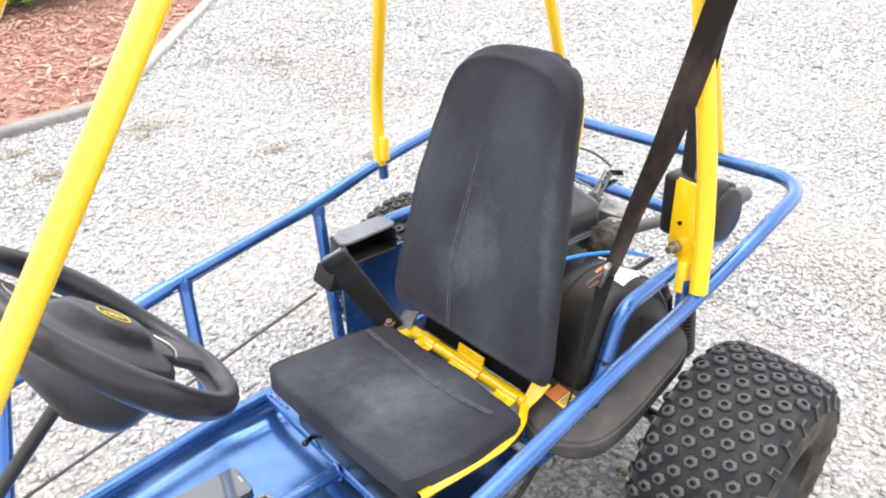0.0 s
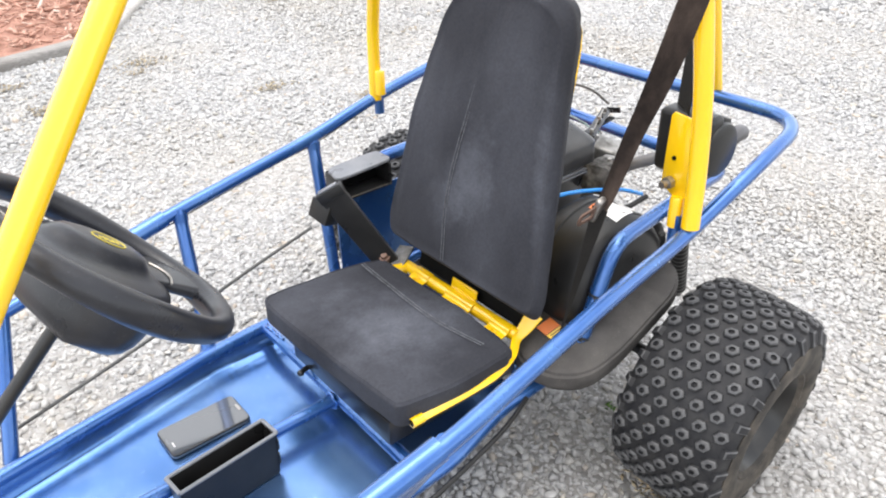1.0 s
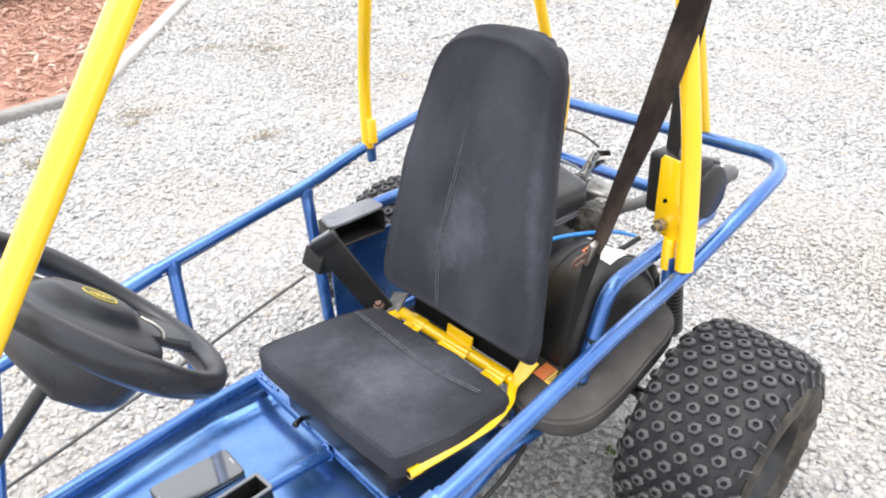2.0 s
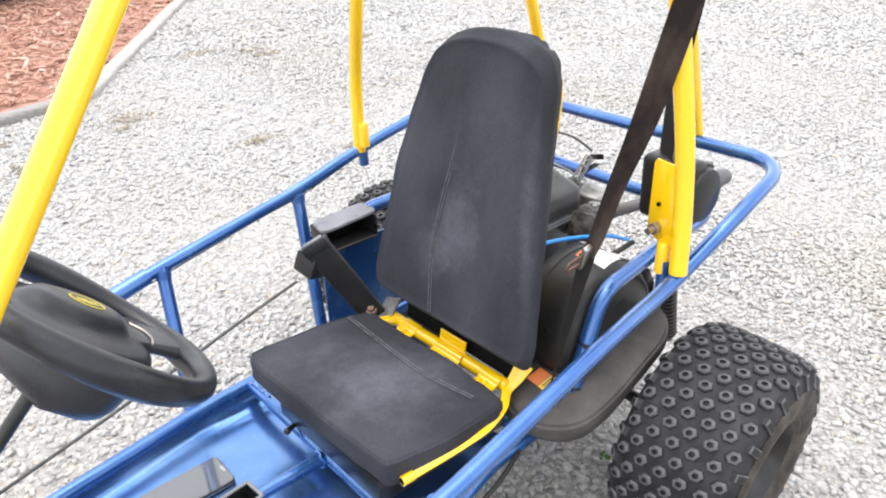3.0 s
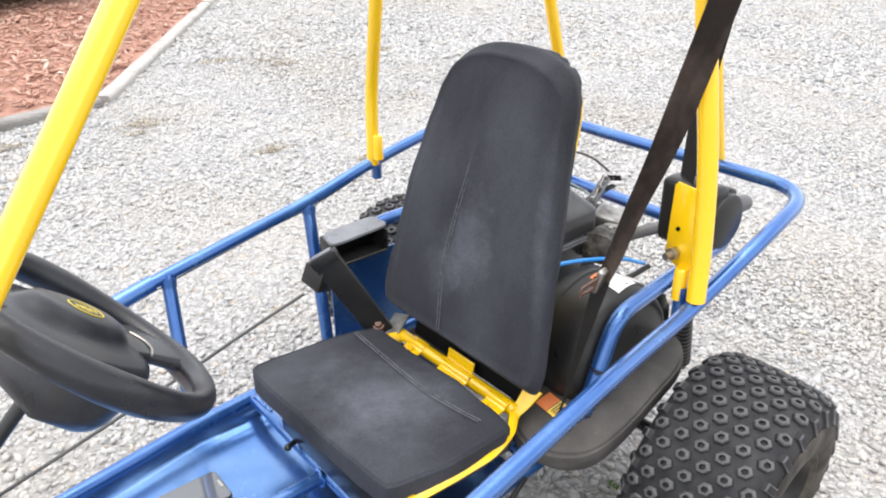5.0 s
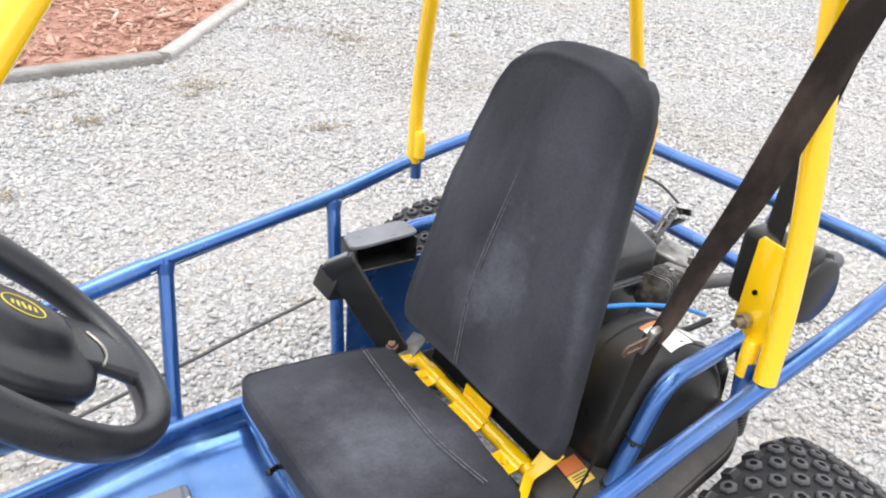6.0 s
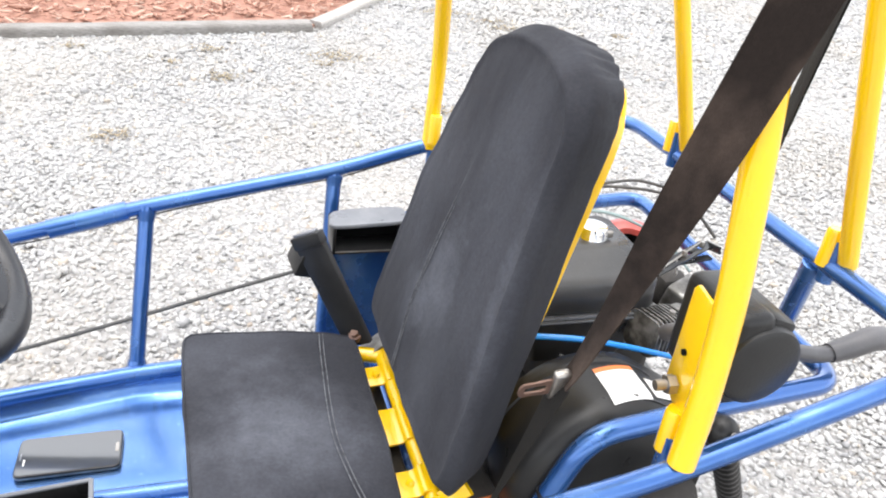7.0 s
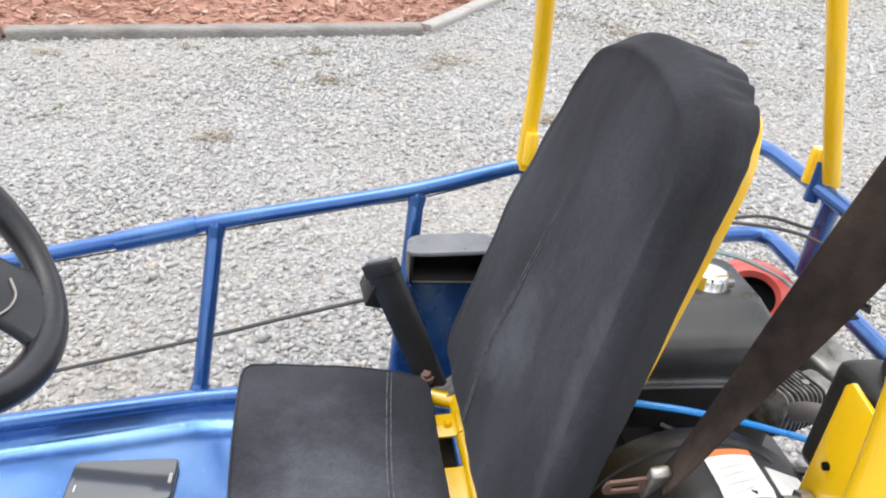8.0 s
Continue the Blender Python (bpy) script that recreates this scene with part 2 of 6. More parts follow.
MULCH = chips_material("red_bark_mulch", [(0.0, (0.36, 0.185, 0.130)), (0.35, (0.47, 0.255, 0.185)), (0.75, (0.52, 0.305, 0.230)), (0.93, (0.55, 0.37, 0.29)), (1.0, (0.60, 0.47, 0.39))])
LITTER = chips_material("dry_tan_litter", [(0.0, (0.44, 0.34, 0.21)), (0.5, (0.56, 0.45, 0.30)), (1.0, (0.60, 0.52, 0.38))])
LEAF_DARK = chips_material("dark_green_leaves", [(0.0, (0.026, 0.060, 0.012)), (0.5, (0.075, 0.165, 0.026)), (1.0, (0.15, 0.27, 0.045))])
LEAF_LIME = chips_material("yellow_green_leaves", [(0.0, (0.10, 0.17, 0.02)), (0.5, (0.22, 0.30, 0.03)), (1.0, (0.40, 0.42, 0.05))])
PETALS = chips_material("cream_petals", [(0.0, (0.5, 0.42, 0.25)), (1.0, (0.75, 0.70, 0.52))])


def soil_material():
    m, nt, b = material("mulch_soil", 0.9)
    n = noise_tex(nt, 30, 6, 0.7)
    col = ramp(nt, n.outputs[0], [(0.3, (0.26, 0.130, 0.092)), (0.6, (0.38, 0.200, 0.145)), (0.8, (0.45, 0.26, 0.195))])
    nt.links.new(col.outputs[0], b.inputs["Base Color"])
    bump(nt, b, n.outputs[0], 0.8, 0.01)
    return m


SOIL = soil_material()


def timber_material(name, pale):
    m, nt, b = material(name, 0.85)
    n = noise_tex(nt, 14, 6, 0.65, (1.0, 14.0, 14.0))
    col = ramp(nt, n.outputs[0], [(0.3, tuple(pale * v for v in (0.22, 0.20, 0.185))), (0.55, tuple(pale * v for v in (0.40, 0.38, 0.355))), (0.8, tuple(pale * v for v in (0.52, 0.50, 0.47)))])
    stain = noise_tex(nt, 5, 4)
    s = ramp(nt, stain.outputs[0], [(0.5, (0, 0, 0)), (0.7, (0.5,) * 3)])
    nt.links.new(blend(nt, s.outputs[0], col.outputs[0], (0.13, 0.115, 0.10)), b.inputs["Base Color"])
    bump(nt, b, n.outputs[0], 0.6, 0.004)
    return m


TIMBER = timber_material("weathered_brown_grey_timber", 0.66)
PALE_TIMBER = timber_material("weathered_pale_timber", 1.0)
SCREEN, _nt, _b = material("dark_phone_glass", 0.06, 0.0, 0.4)
_b.inputs["Base Color"].default_value = (0.055, 0.058, 0.062, 1)
_b.inputs["IOR"].default_value = 2.0
# Dull black; in holes and openings its darkness stands for shade.
DULL_BLACK = paint("dull_black", (0.005, 0.005, 0.005), (0.009, 0.009, 0.009), 0.9, 0, 0, 20, 0.4, gloss=0.1)


# ---- building helpers ----
def mesh_object(name, data, mat, parent=None, label="", smooth=True, angle=40):
    ob = new(name, data)
    data.materials.clear()
    data.materials.append(mat)
    if smooth:
        data.polygons.foreach_set("use_smooth", [True] * len(data.polygons))
        data.set_sharp_from_angle(angle=radians(angle))
    if parent:
        ob.parent = parent
    if label:
        ob["label"] = label
    return ob


def part(name, bm, mat, parent, label="", smooth=True, angle=40):
    """One bmesh as one mesh object under a thing or under a part."""
    bmesh.ops.recalc_face_normals(bm, faces=bm.faces)
    data = bpy.data.meshes.new(name)
    bm.to_mesh(data)
    bm.free()
    return mesh_object(name, data, mat, parent, label, smooth, angle)


def thing(name, label, category, group="", kind=""):
    return tagged(new(name), label, category, group, kind)


def filleted(pts, radius, steps=6):
    pts = [Vector(p) for p in pts]
    if radius <= 0 or len(pts) < 3:
        return pts
    out = [pts[0]]
    for a, b, c in zip(pts, pts[1:], pts[2:]):
        u, v = (a - b), (c - b)
        cut = min(radius, u.length * 0.48, v.length * 0.48)
        p, q = b + u.normalized() * cut, b + v.normalized() * cut
        for k in range(steps + 1):
            t = k / steps
            out.append(p * (1 - t) ** 2 + b * 2 * t * (1 - t) + q * t * t)
    out.append(pts[-1])
    return out


def spline(pts, steps=8):
    """A smooth curve through all points."""
    pts = [Vector(p) for p in pts]
    ext = [pts[0] * 2 - pts[1], *pts, pts[-1] * 2 - pts[-2]]
    out = []
    for a, b, c, d in zip(ext, ext[1:], ext[2:], ext[3:]):
        for k in range(steps):
            t = k / steps
            out.append(0.5 * (2 * b + (c - a) * t + (2 * a - 5 * b + 4 * c - d) * t * t + (3 * b - a - 3 * c + d) * t ** 3))
    return out + [pts[-1]]


def sweep(path, section, bm=None, cap=True, side=None, scale=None):
    """A closed section (list of 2D points) carried along a path."""
    bm = bm or bmesh.new()
    path = [p for n, p in enumerate(path) if n == 0 or (p - path[n - 1]).length > 1e-6]
    tangents = []
    for n, p in enumerate(path):
        d = Vector()
        if n > 0:
            d += (p - path[n - 1]).normalized()
        if n < len(path) - 1:
            d += (path[n + 1] - p).normalized()
        tangents.append(d.normalized())
    up = Vector(side) if side else (Vector((0, 0, 1)) if abs(tangents[0].z) < 0.9 else Vector((1, 0, 0)))
    rings, u = [], None
    for n, (p, t) in enumerate(zip(path, tangents)):
        u = up if u is None else u
        u = (u - t * u.dot(t)).normalized()
        v = t.cross(u)
        s = scale(n / (len(path) - 1)) if scale else 1.0
        rings.append([bm.verts.new(p + (u * a + v * b) * s) for a, b in section])
    k = len(section)
    for r, q in zip(rings, rings[1:]):
        for i in range(k):
            bm.faces.new((r[i], r[(i + 1) % k], q[(i + 1) % k], q[i]))
    if cap:
        bm.faces.new(rings[0][::-1])
        bm.faces.new(rings[-1])
    return bm


def circle(r, n=14):
    return [(r * math.cos(2 * math.pi * k / n), r * math.sin(2 * math.pi * k / n)) for k in range(n)]


def rect(w, h, r=0.0):
    if r <= 0:
        return [(w / 2, h / 2), (-w / 2, h / 2), (-w / 2, -h / 2), (w / 2, -h / 2)]
    out = []
    for cx, cy, a0 in ((w / 2 - r, h / 2 - r, 0), (-w / 2 + r, h / 2 - r, 90), (-w / 2 + r, -h / 2 + r, 180), (w / 2 - r, -h / 2 + r, 270)):
        for k in range(4):
            a = radians(a0 + 30 * k)
            out.append((cx + r * math.cos(a), cy + r * math.sin(a)))
    return out


def tube(name, pts, r, mat, parent, label="", bend=0.05, n=14, smooth_path=False):
    path = spline(pts) if smooth_path else filleted(pts, bend)
    return part(name, sweep(path, circle(r, n)), mat, parent, label)


def block(size, centre=(0, 0, 0), bev=0.003, segs=2, m=None, bm=None):
    fresh = bmesh.new()
    bmesh.ops.create_cube(fresh, size=1.0)
    bmesh.ops.scale(fresh, vec=size, verts=fresh.verts)
    if bev:
        bmesh.ops.bevel(fresh, geom=fresh.edges[:], offset=bev, segments=segs, profile=0.5, affect="EDGES")
    bmesh.ops.transform(fresh, matrix=(m if m else Matrix()) @ Matrix.Translation(centre) if m else Matrix.Translation(centre), verts=fresh.verts)
    if bm is None:
        return fresh
    tmp = bpy.data.meshes.new("tmp")
    fresh.to_mesh(tmp)
    fresh.free()
    bm.from_mesh(tmp)
    bpy.data.meshes.remove(tmp)
    return bm


def lathe(profile, n=32, m=None, bm=None):
    """Profile of (radius, height) turned round local z."""
    bm = bm or bmesh.new()
    rings = []
    for r, h in profile:
        if r < 1e-6:
            rings.append([bm.verts.new((0, 0, h))])
        else:
            rings.append([bm.verts.new((r * math.cos(2 * math.pi * k / n), r * math.sin(2 * math.pi * k / n), h)) for k in range(n)])
    for a, b in zip(rings, rings[1:]):
        for k in range(n):
            j = (k + 1) % n
            if len(a) == 1 and len(b) == 1:
                continue
            if len(a) == 1:
                bm.faces.new((a[0], b[j], b[k]))
            elif len(b) == 1:
                bm.faces.new((a[k], a[j], b[0]))
            else:
                bm.faces.new((a[k], a[j], b[j], b[k]))
    if m:
        bmesh.ops.transform(bm, matrix=m, verts=[v for r in rings for v in r])
    return bm


def slab(outline, thick, m=None, bev=0.0):
    """A flat plate: outline in local x, y, thickness along z."""
    bm = bmesh.new()
    top = [bm.verts.new((x, y, thick / 2)) for x, y in outline]
    low = [bm.verts.new((x, y, -thick / 2)) for x, y in outline]
    bm.faces.new(top)
    bm.faces.new(low[::-1])
    for k in range(len(top)):
        j = (k + 1) % len(top)
        bm.faces.new((top[j], top[k], low[k], low[j]))
    if bev:
        bmesh.ops.bevel(bm, geom=bm.edges[:], offset=bev, segments=2, profile=0.5, affect="EDGES")
    if m:
        bmesh.ops.transform(bm, matrix=m, verts=bm.verts)
    return bm


def axes(origin, x, y):
    """A pose from an origin, a local x and a rough local y."""
    x = Vector(x).normalized()
    z = x.cross(Vector(y)).normalized()
    y = z.cross(x)
    return Matrix((( x.x, y.x, z.x, origin[0]), (x.y, y.y, z.y, origin[1]), (x.z, y.z, z.z, origin[2]), (0, 0, 0, 1)))


def cloud_mesh(name, verts, faces):
    data = bpy.data.meshes.new(name)
    data.from_pydata(verts, [], faces)
    return data


def scatter(name, shape_v, shape_f, places, turns, sizes, rng, jitter=0.0, variants=6, broken=0):
    """Many small pieces in one mesh: places (n,3), turns (n,3,3), sizes (n,3)."""
    n, k = len(places), len(shape_v)
    kinds = np.stack([shape_v * (1 + jitter * rng.normal(size=(k, 1))) + jitter * 0.4 * rng.normal(size=(k, 3)) for _ in range(variants)])
    for shape in kinds if broken else ():
        # flatten against a few chance planes, as in crushed stone
        for way in rng.normal(size=(broken, 3)):
            way /= np.linalg.norm(way)
            over = np.maximum(0, shape @ way - rng.uniform(0.32, 0.66))
            shape -= over[:, None] * way
    pts = kinds[rng.integers(0, variants, n)] * sizes[:, None, :]
    pts = np.einsum("nij,nkj->nki", turns, pts) + places[:, None, :]
    faces = (np.asarray(shape_f)[None] + (np.arange(n) * k)[:, None, None]).reshape(-1, len(shape_f[0]))
    data = bpy.data.meshes.new(name)
    data.vertices.add(n * k)
    data.vertices.foreach_set("co", pts.astype(np.float32).ravel())
    corners = faces.shape[1]
    data.loops.add(faces.size)
    data.loops.foreach_set("vertex_index", faces.astype(np.int32).ravel())
    data.polygons.add(len(faces))
    data.polygons.foreach_set("loop_start", np.arange(0, faces.size, corners, dtype=np.int32))
    data.update(calc_edges=True)
    data.validate()
    return data


def turns_of(n, rng, tilt=math.pi):
    """Random turns: any heading, tilted up to tilt."""
    a, b, c = rng.uniform(0, 2 * math.pi, n), rng.uniform(-tilt, tilt, n), rng.uniform(-tilt, tilt, n)
    ca, sa, cb, sb, cc, sc = np.cos(a), np.sin(a), np.cos(b), np.sin(b), np.cos(c), np.sin(c)
    o, z = np.ones(n), np.zeros(n)
    rz = np.array([[ca, -sa, z], [sa, ca, z], [z, z, o]]).transpose(2, 0, 1)
    rx = np.array([[o, z, z], [z, cb, -sb], [z, sb, cb]]).transpose(2, 0, 1)
    ry = np.array([[cc, z, sc], [z, o, z], [-sc, z, cc]]).transpose(2, 0, 1)
    return rz @ rx @ ry


# ---- ground, mulch bed, edging ----
def rise(y):
    """Height of the gravel: one level yard."""
    return np.zeros_like(np.asarray(y, float))


BED = [(-6.0, 1.37), (-1.56, 2.525), (0.123, 2.884), (1.497, 4.80), (5.0, 9.88), (3.4, 13.0), (-6.0, 13.0)]


def in_bed(x, y, grow=0.0):
    x, y = np.asarray(x), np.asarray(y)
    inside = np.ones(x.shape, bool)
    for (ax, ay), (bx, by) in zip(BED, BED[1:] + BED[:1]):
        ln = math.hypot(bx - ax, by - ay)
        inside &= ((bx - ax) * (y - ay) - (by - ay) * (x - ax)) / ln > -grow
    return inside


def build_ground():
    xs = np.concatenate([[-250, -120, -60, -30, -16, -10, -7], np.linspace(-5, 7, 61), [9, 12, 18, 30, 60, 120, 250]])
    ys = np.concatenate([[-250, -120, -60, -30, -16, -9, -5, -3], np.linspace(-2, 9, 56), [11, 15, 22, 35, 60, 120, 250]])
    gx, gy = np.meshgrid(xs, ys)
    gz = rise(gy)
    bumps = np.array([noise.noise((x * 1.3, y * 1.3, 0)) for x, y in zip(gx.ravel(), gy.ravel())]).reshape(gx.shape)
    gz = gz + 0.006 * bumps * (np.abs(gx) < 12)
    n = len(xs)
    faces = [(j * n + i, j * n + i + 1, (j + 1) * n + i + 1, (j + 1) * n + i) for j in range(len(ys) - 1) for i in range(n - 1)]
    data = cloud_mesh("ground", np.stack([gx, gy, gz], -1).reshape(-1, 3).tolist(), faces)
    ob = mesh_object("ground", data, GRAVEL_BED)
    tagged(ob, "pale grey crushed gravel yard", "ground", kind="structure")


PATCHES = [(0.906, 3.283, 0.16, 0.05), (1.16, 3.045, 0.10, 0.05), (0.49, 1.898, 0.10, 0.05), (-0.345, 2.525, 0.08, 0.05), (0.187, 2.494, 0.12, 0.06), (-0.30, 2.215, 0.07, 0.05),
           (-0.862, 2.50, 0.07, 0.03), (-0.66, 1.667, 0.07, 0.05), (-1.355, 2.36, 0.10, 0.03), (-0.49, 2.36, 0.04, 0.03), (-0.30, 2.194, 0.06, 0.03),
           (0.118, 2.39, 0.06, 0.04), (1.125, 3.163, 0.10, 0.05), (0.755, 1.597, 0.05, 0.04), (1.825, 2.992, 0.09, 0.04), (1.395, 2.153, 0.05, 0.03), (0.048, -0.331, 0.05, 0.04), (0.345, 1.07, 0.05, 0.04)]

ICO_V = np.array([(0, 0, 1), (0.894, 0, 0.447), (0.276, 0.851, 0.447), (-0.724, 0.526, 0.447), (-0.724, -0.526, 0.447), (0.276, -0.851, 0.447),
                  (0.724, 0.526, -0.447), (-0.276, 0.851, -0.447), (-0.894, 0, -0.447), (-0.276, -0.851, -0.447), (0.724, -0.526, -0.447), (0, 0, -1)])
ICO_F = [(0, 1, 2), (0, 2, 3), (0, 3, 4), (0, 4, 5), (0, 5, 1), (1, 6, 2), (2, 7, 3), (3, 8, 4), (4, 9, 5), (5, 10, 1), (6, 7, 2), (7, 8, 3), (8, 9, 4),
         (9, 10, 5), (10, 6, 1), (11, 7, 6), (11, 8, 7), (11, 9, 8), (11, 10, 9), (11, 6, 10)]


OCT_V = np.array([(1, 0.1, 0), (0, 1, 0.1), (-1, 0, -0.1), (0.1, -1, 0), (0, 0.1, 0.8), (0, 0, -0.8)])
OCT_F = [(0, 1, 4), (1, 2, 4), (2, 3, 4), (3, 0, 4), (1, 0, 5), (2, 1, 5), (3, 2, 5), (0, 3, 5)]


def build_gravel():
    """Loose crushed stone: fine round the kart, coarser towards the far yard."""
    rng = np.random.default_rng(4)
    # inner and outer distance from the near corner of the yard, grid pitch, half size, shape
    rings = [(0.0, 2.45, 0.0112, 0.0098, ICO_V, ICO_F, 7), (2.45, 4.3, 0.0145, 0.0118, ICO_V, ICO_F, 7), (4.3, 8.6, 0.0225, 0.0172, OCT_V, OCT_F, 0), (0.0, 6.0, 0.041, 0.022, OCT_V, OCT_F, 0)]
    for n, (near, far, pitch, half, shape_v, shape_f, broken) in enumerate(rings):
        gx, gy = np.meshgrid(np.arange(-6.8, 6.8, pitch), np.arange(-6.8, 7.3, pitch))
        x = gx.ravel() + rng.normal(0, pitch * 0.38, gx.size)
        y = gy.ravel() + rng.normal(0, pitch * 0.38, gx.size)
        away = np.hypot(x + 0.75, y + 0.7)
        fine = (y > 0.40 * x - 0.87) & (x > -0.92 - 0.36 * (y - 0.1)) & (y > -0.75)
        keep = (away >= near) & (away < far) & (~fine if n == 3 else fine) & ~in_bed(x, y, 0.03)
        x, y = x[keep], y[keep]
        keep = np.ones(x.size, bool)
        for px, py, a, b in PATCHES:
            keep &= (((x - px) / a) ** 2 + ((y - py) / b) ** 2 > 0.8) | (rng.uniform(size=x.size) < 0.93)
        x, y = x[keep], y[keep]
        s = half * np.exp(rng.normal(0, 0.30, x.size)).clip(0.5, 1.9)
        spots = np.stack([x, y, rise(y) + s * rng.uniform(-0.30, 0.22, x.size)], -1)
        sizes = s[:, None] * np.stack([rng.uniform(0.8, 1.25, x.size), rng.uniform(0.65, 1.0, x.size), rng.uniform(0.48, 0.80, x.size)], -1)
        data = scatter("gravel_stones", shape_v, shape_f, spots, turns_of(len(spots), rng, 0.6), sizes, rng, 0.22, 90, broken)
        ob = mesh_object("gravel_stones", data, GRAVEL, smooth=False)
        tagged(ob, ("loose angular pale grey gravel stones round the kart", "loose angular pale grey gravel stones of the yard", "pale grey gravel stones of the far yard", "pale grey gravel stones of the open yard")[n], "gravel", kind="stuff")


def build_litter():
    rng = np.random.default_rng(8)
    chip_v = np.array([(-1, -0.5, 0), (0.2, -0.7, 0.1), (1, 0, 0), (0.1, 0.6, 0.15), (0.1, 0, -0.12)])
    chip_f = [(0, 1, 3), (1, 2, 3), (0, 4, 1), (1, 4, 2), (2, 4, 3), (3, 4, 0)]
    spots = []
    for px, py, a, b in PATCHES:
        n = int(1500 * a * b / 0.01 * 0.12) + 8
        x, y = px + rng.normal(0, a * 0.5, n), py + rng.normal(0, b * 0.5, n)
        spots.append(np.stack([x, y, rise(y) + 0.008 + rng.uniform(0, 0.005, n)], -1))
    spots = np.concatenate(spots)
    s = rng.uniform(0.004, 0.013, len(spots))
    data = scatter("dry_litter", chip_v, chip_f, spots, turns_of(len(spots), rng, 0.4), np.stack([s, s * 0.5, s * 0.4], -1), rng, 0.2)
    ob = mesh_object("dry_litter", data, LITTER, smooth=False)
    tagged(ob, "patches of dry tan grass and leaf litter among gravel", "leaf litter", kind="stuff")


def build_bed():
    bm = bmesh.new()
    outline = [Vector((x, y, 0)) for x, y in BED]
    face = bm.faces.new([bm.verts.new(p) for p in outline])
    bmesh.ops.triangulate(bm, faces=[face])
    bmesh.ops.subdivide_edges(bm, edges=bm.edges[:], cuts=14, use_grid_fill=True)
    for v in bm.verts:
        v.co.z = float(rise(v.co.y)) + 0.018 + 0.02 * noise.noise(v.co * 2.0)
    low = bmesh.ops.extrude_face_region(bm, geom=bm.faces[:])
    for v in low["geom"]:
        if isinstance(v, bmesh.types.BMVert):
            v.co.z -= 0.12
    ob = part("mulch_bed", bm, SOIL, None)
    tagged(ob, "raised planting bed covered in red bark mulch", "mulch bed", kind="structure")
    rng = np.random.default_rng(5)
    x, y = rng.uniform(-2.6, 3.6, 46000), rng.uniform(2.2, 9.4, 46000)
    keep = in_bed(x, y, -0.05) & ((y < 5.2) | (rng.uniform(size=x.size) < 0.6))
    x, y = x[keep], y[keep]
    spots = np.stack([x, y, rise(y) + 0.022 + rng.uniform(0, 0.022, len(x))], -1)
    s = np.exp(rng.normal(0, 0.4, len(x)))
    chip_v = np.array([(-1, -0.6, -0.5), (0.9, -0.4, -0.5), (1.1, 0.5, -0.5), (-0.8, 0.6, -0.5), (-0.9, -0.5, 0.5), (1.0, -0.5, 0.5), (0.8, 0.4, 0.5), (-1, 0.4, 0.5)])
    chip_f = [(0, 3, 2, 1), (4, 5, 6, 7), (0, 1, 5, 4), (1, 2, 6, 5), (2, 3, 7, 6), (3, 0, 4, 7)]
    data = scatter("bark_chips", chip_v, chip_f, spots, turns_of(len(x), rng, 0.45), np.stack([0.0165 * s, 0.0075 * s, 0.0042 * s], -1), rng, 0.15)
    ob = mesh_object("bark_chips", data, MULCH, smooth=False)
    tagged(ob, "loose red-brown shredded bark chips on the bed", "mulch", kind="stuff")


def landscape_timber(a, b, label, top=0.040, mat=TIMBER):
    """A squared timber with worn, slightly wavy faces, lying on the gravel along the bed's edge."""
    a, b = Vector((*a, 0)), Vector((*b, 0))
    d = b - a
    bm = bmesh.new()
    steps = max(6, int(d.length / 0.12))
    section = rect(0.085, 0.078, 0.016)
    path = []
    for k in range(steps + 1):
        p = a + d * (k / steps)
        path.append(Vector((p.x, p.y, float(rise(p.y)) + top - 0.039)))
    sweep(path, section, bm, side=(0, 0, 1))
    for v in bm.verts:
        v.co += Vector((0, 0, 1)) * 0.005 * noise.noise(v.co * 4) + Vector((0.003, 0.003, 0)) * noise.noise(v.co * 11)
    ob = part("landscape_timber", bm, mat, None)
    return tagged(ob, label, "edging timber", "bed edging timbers")


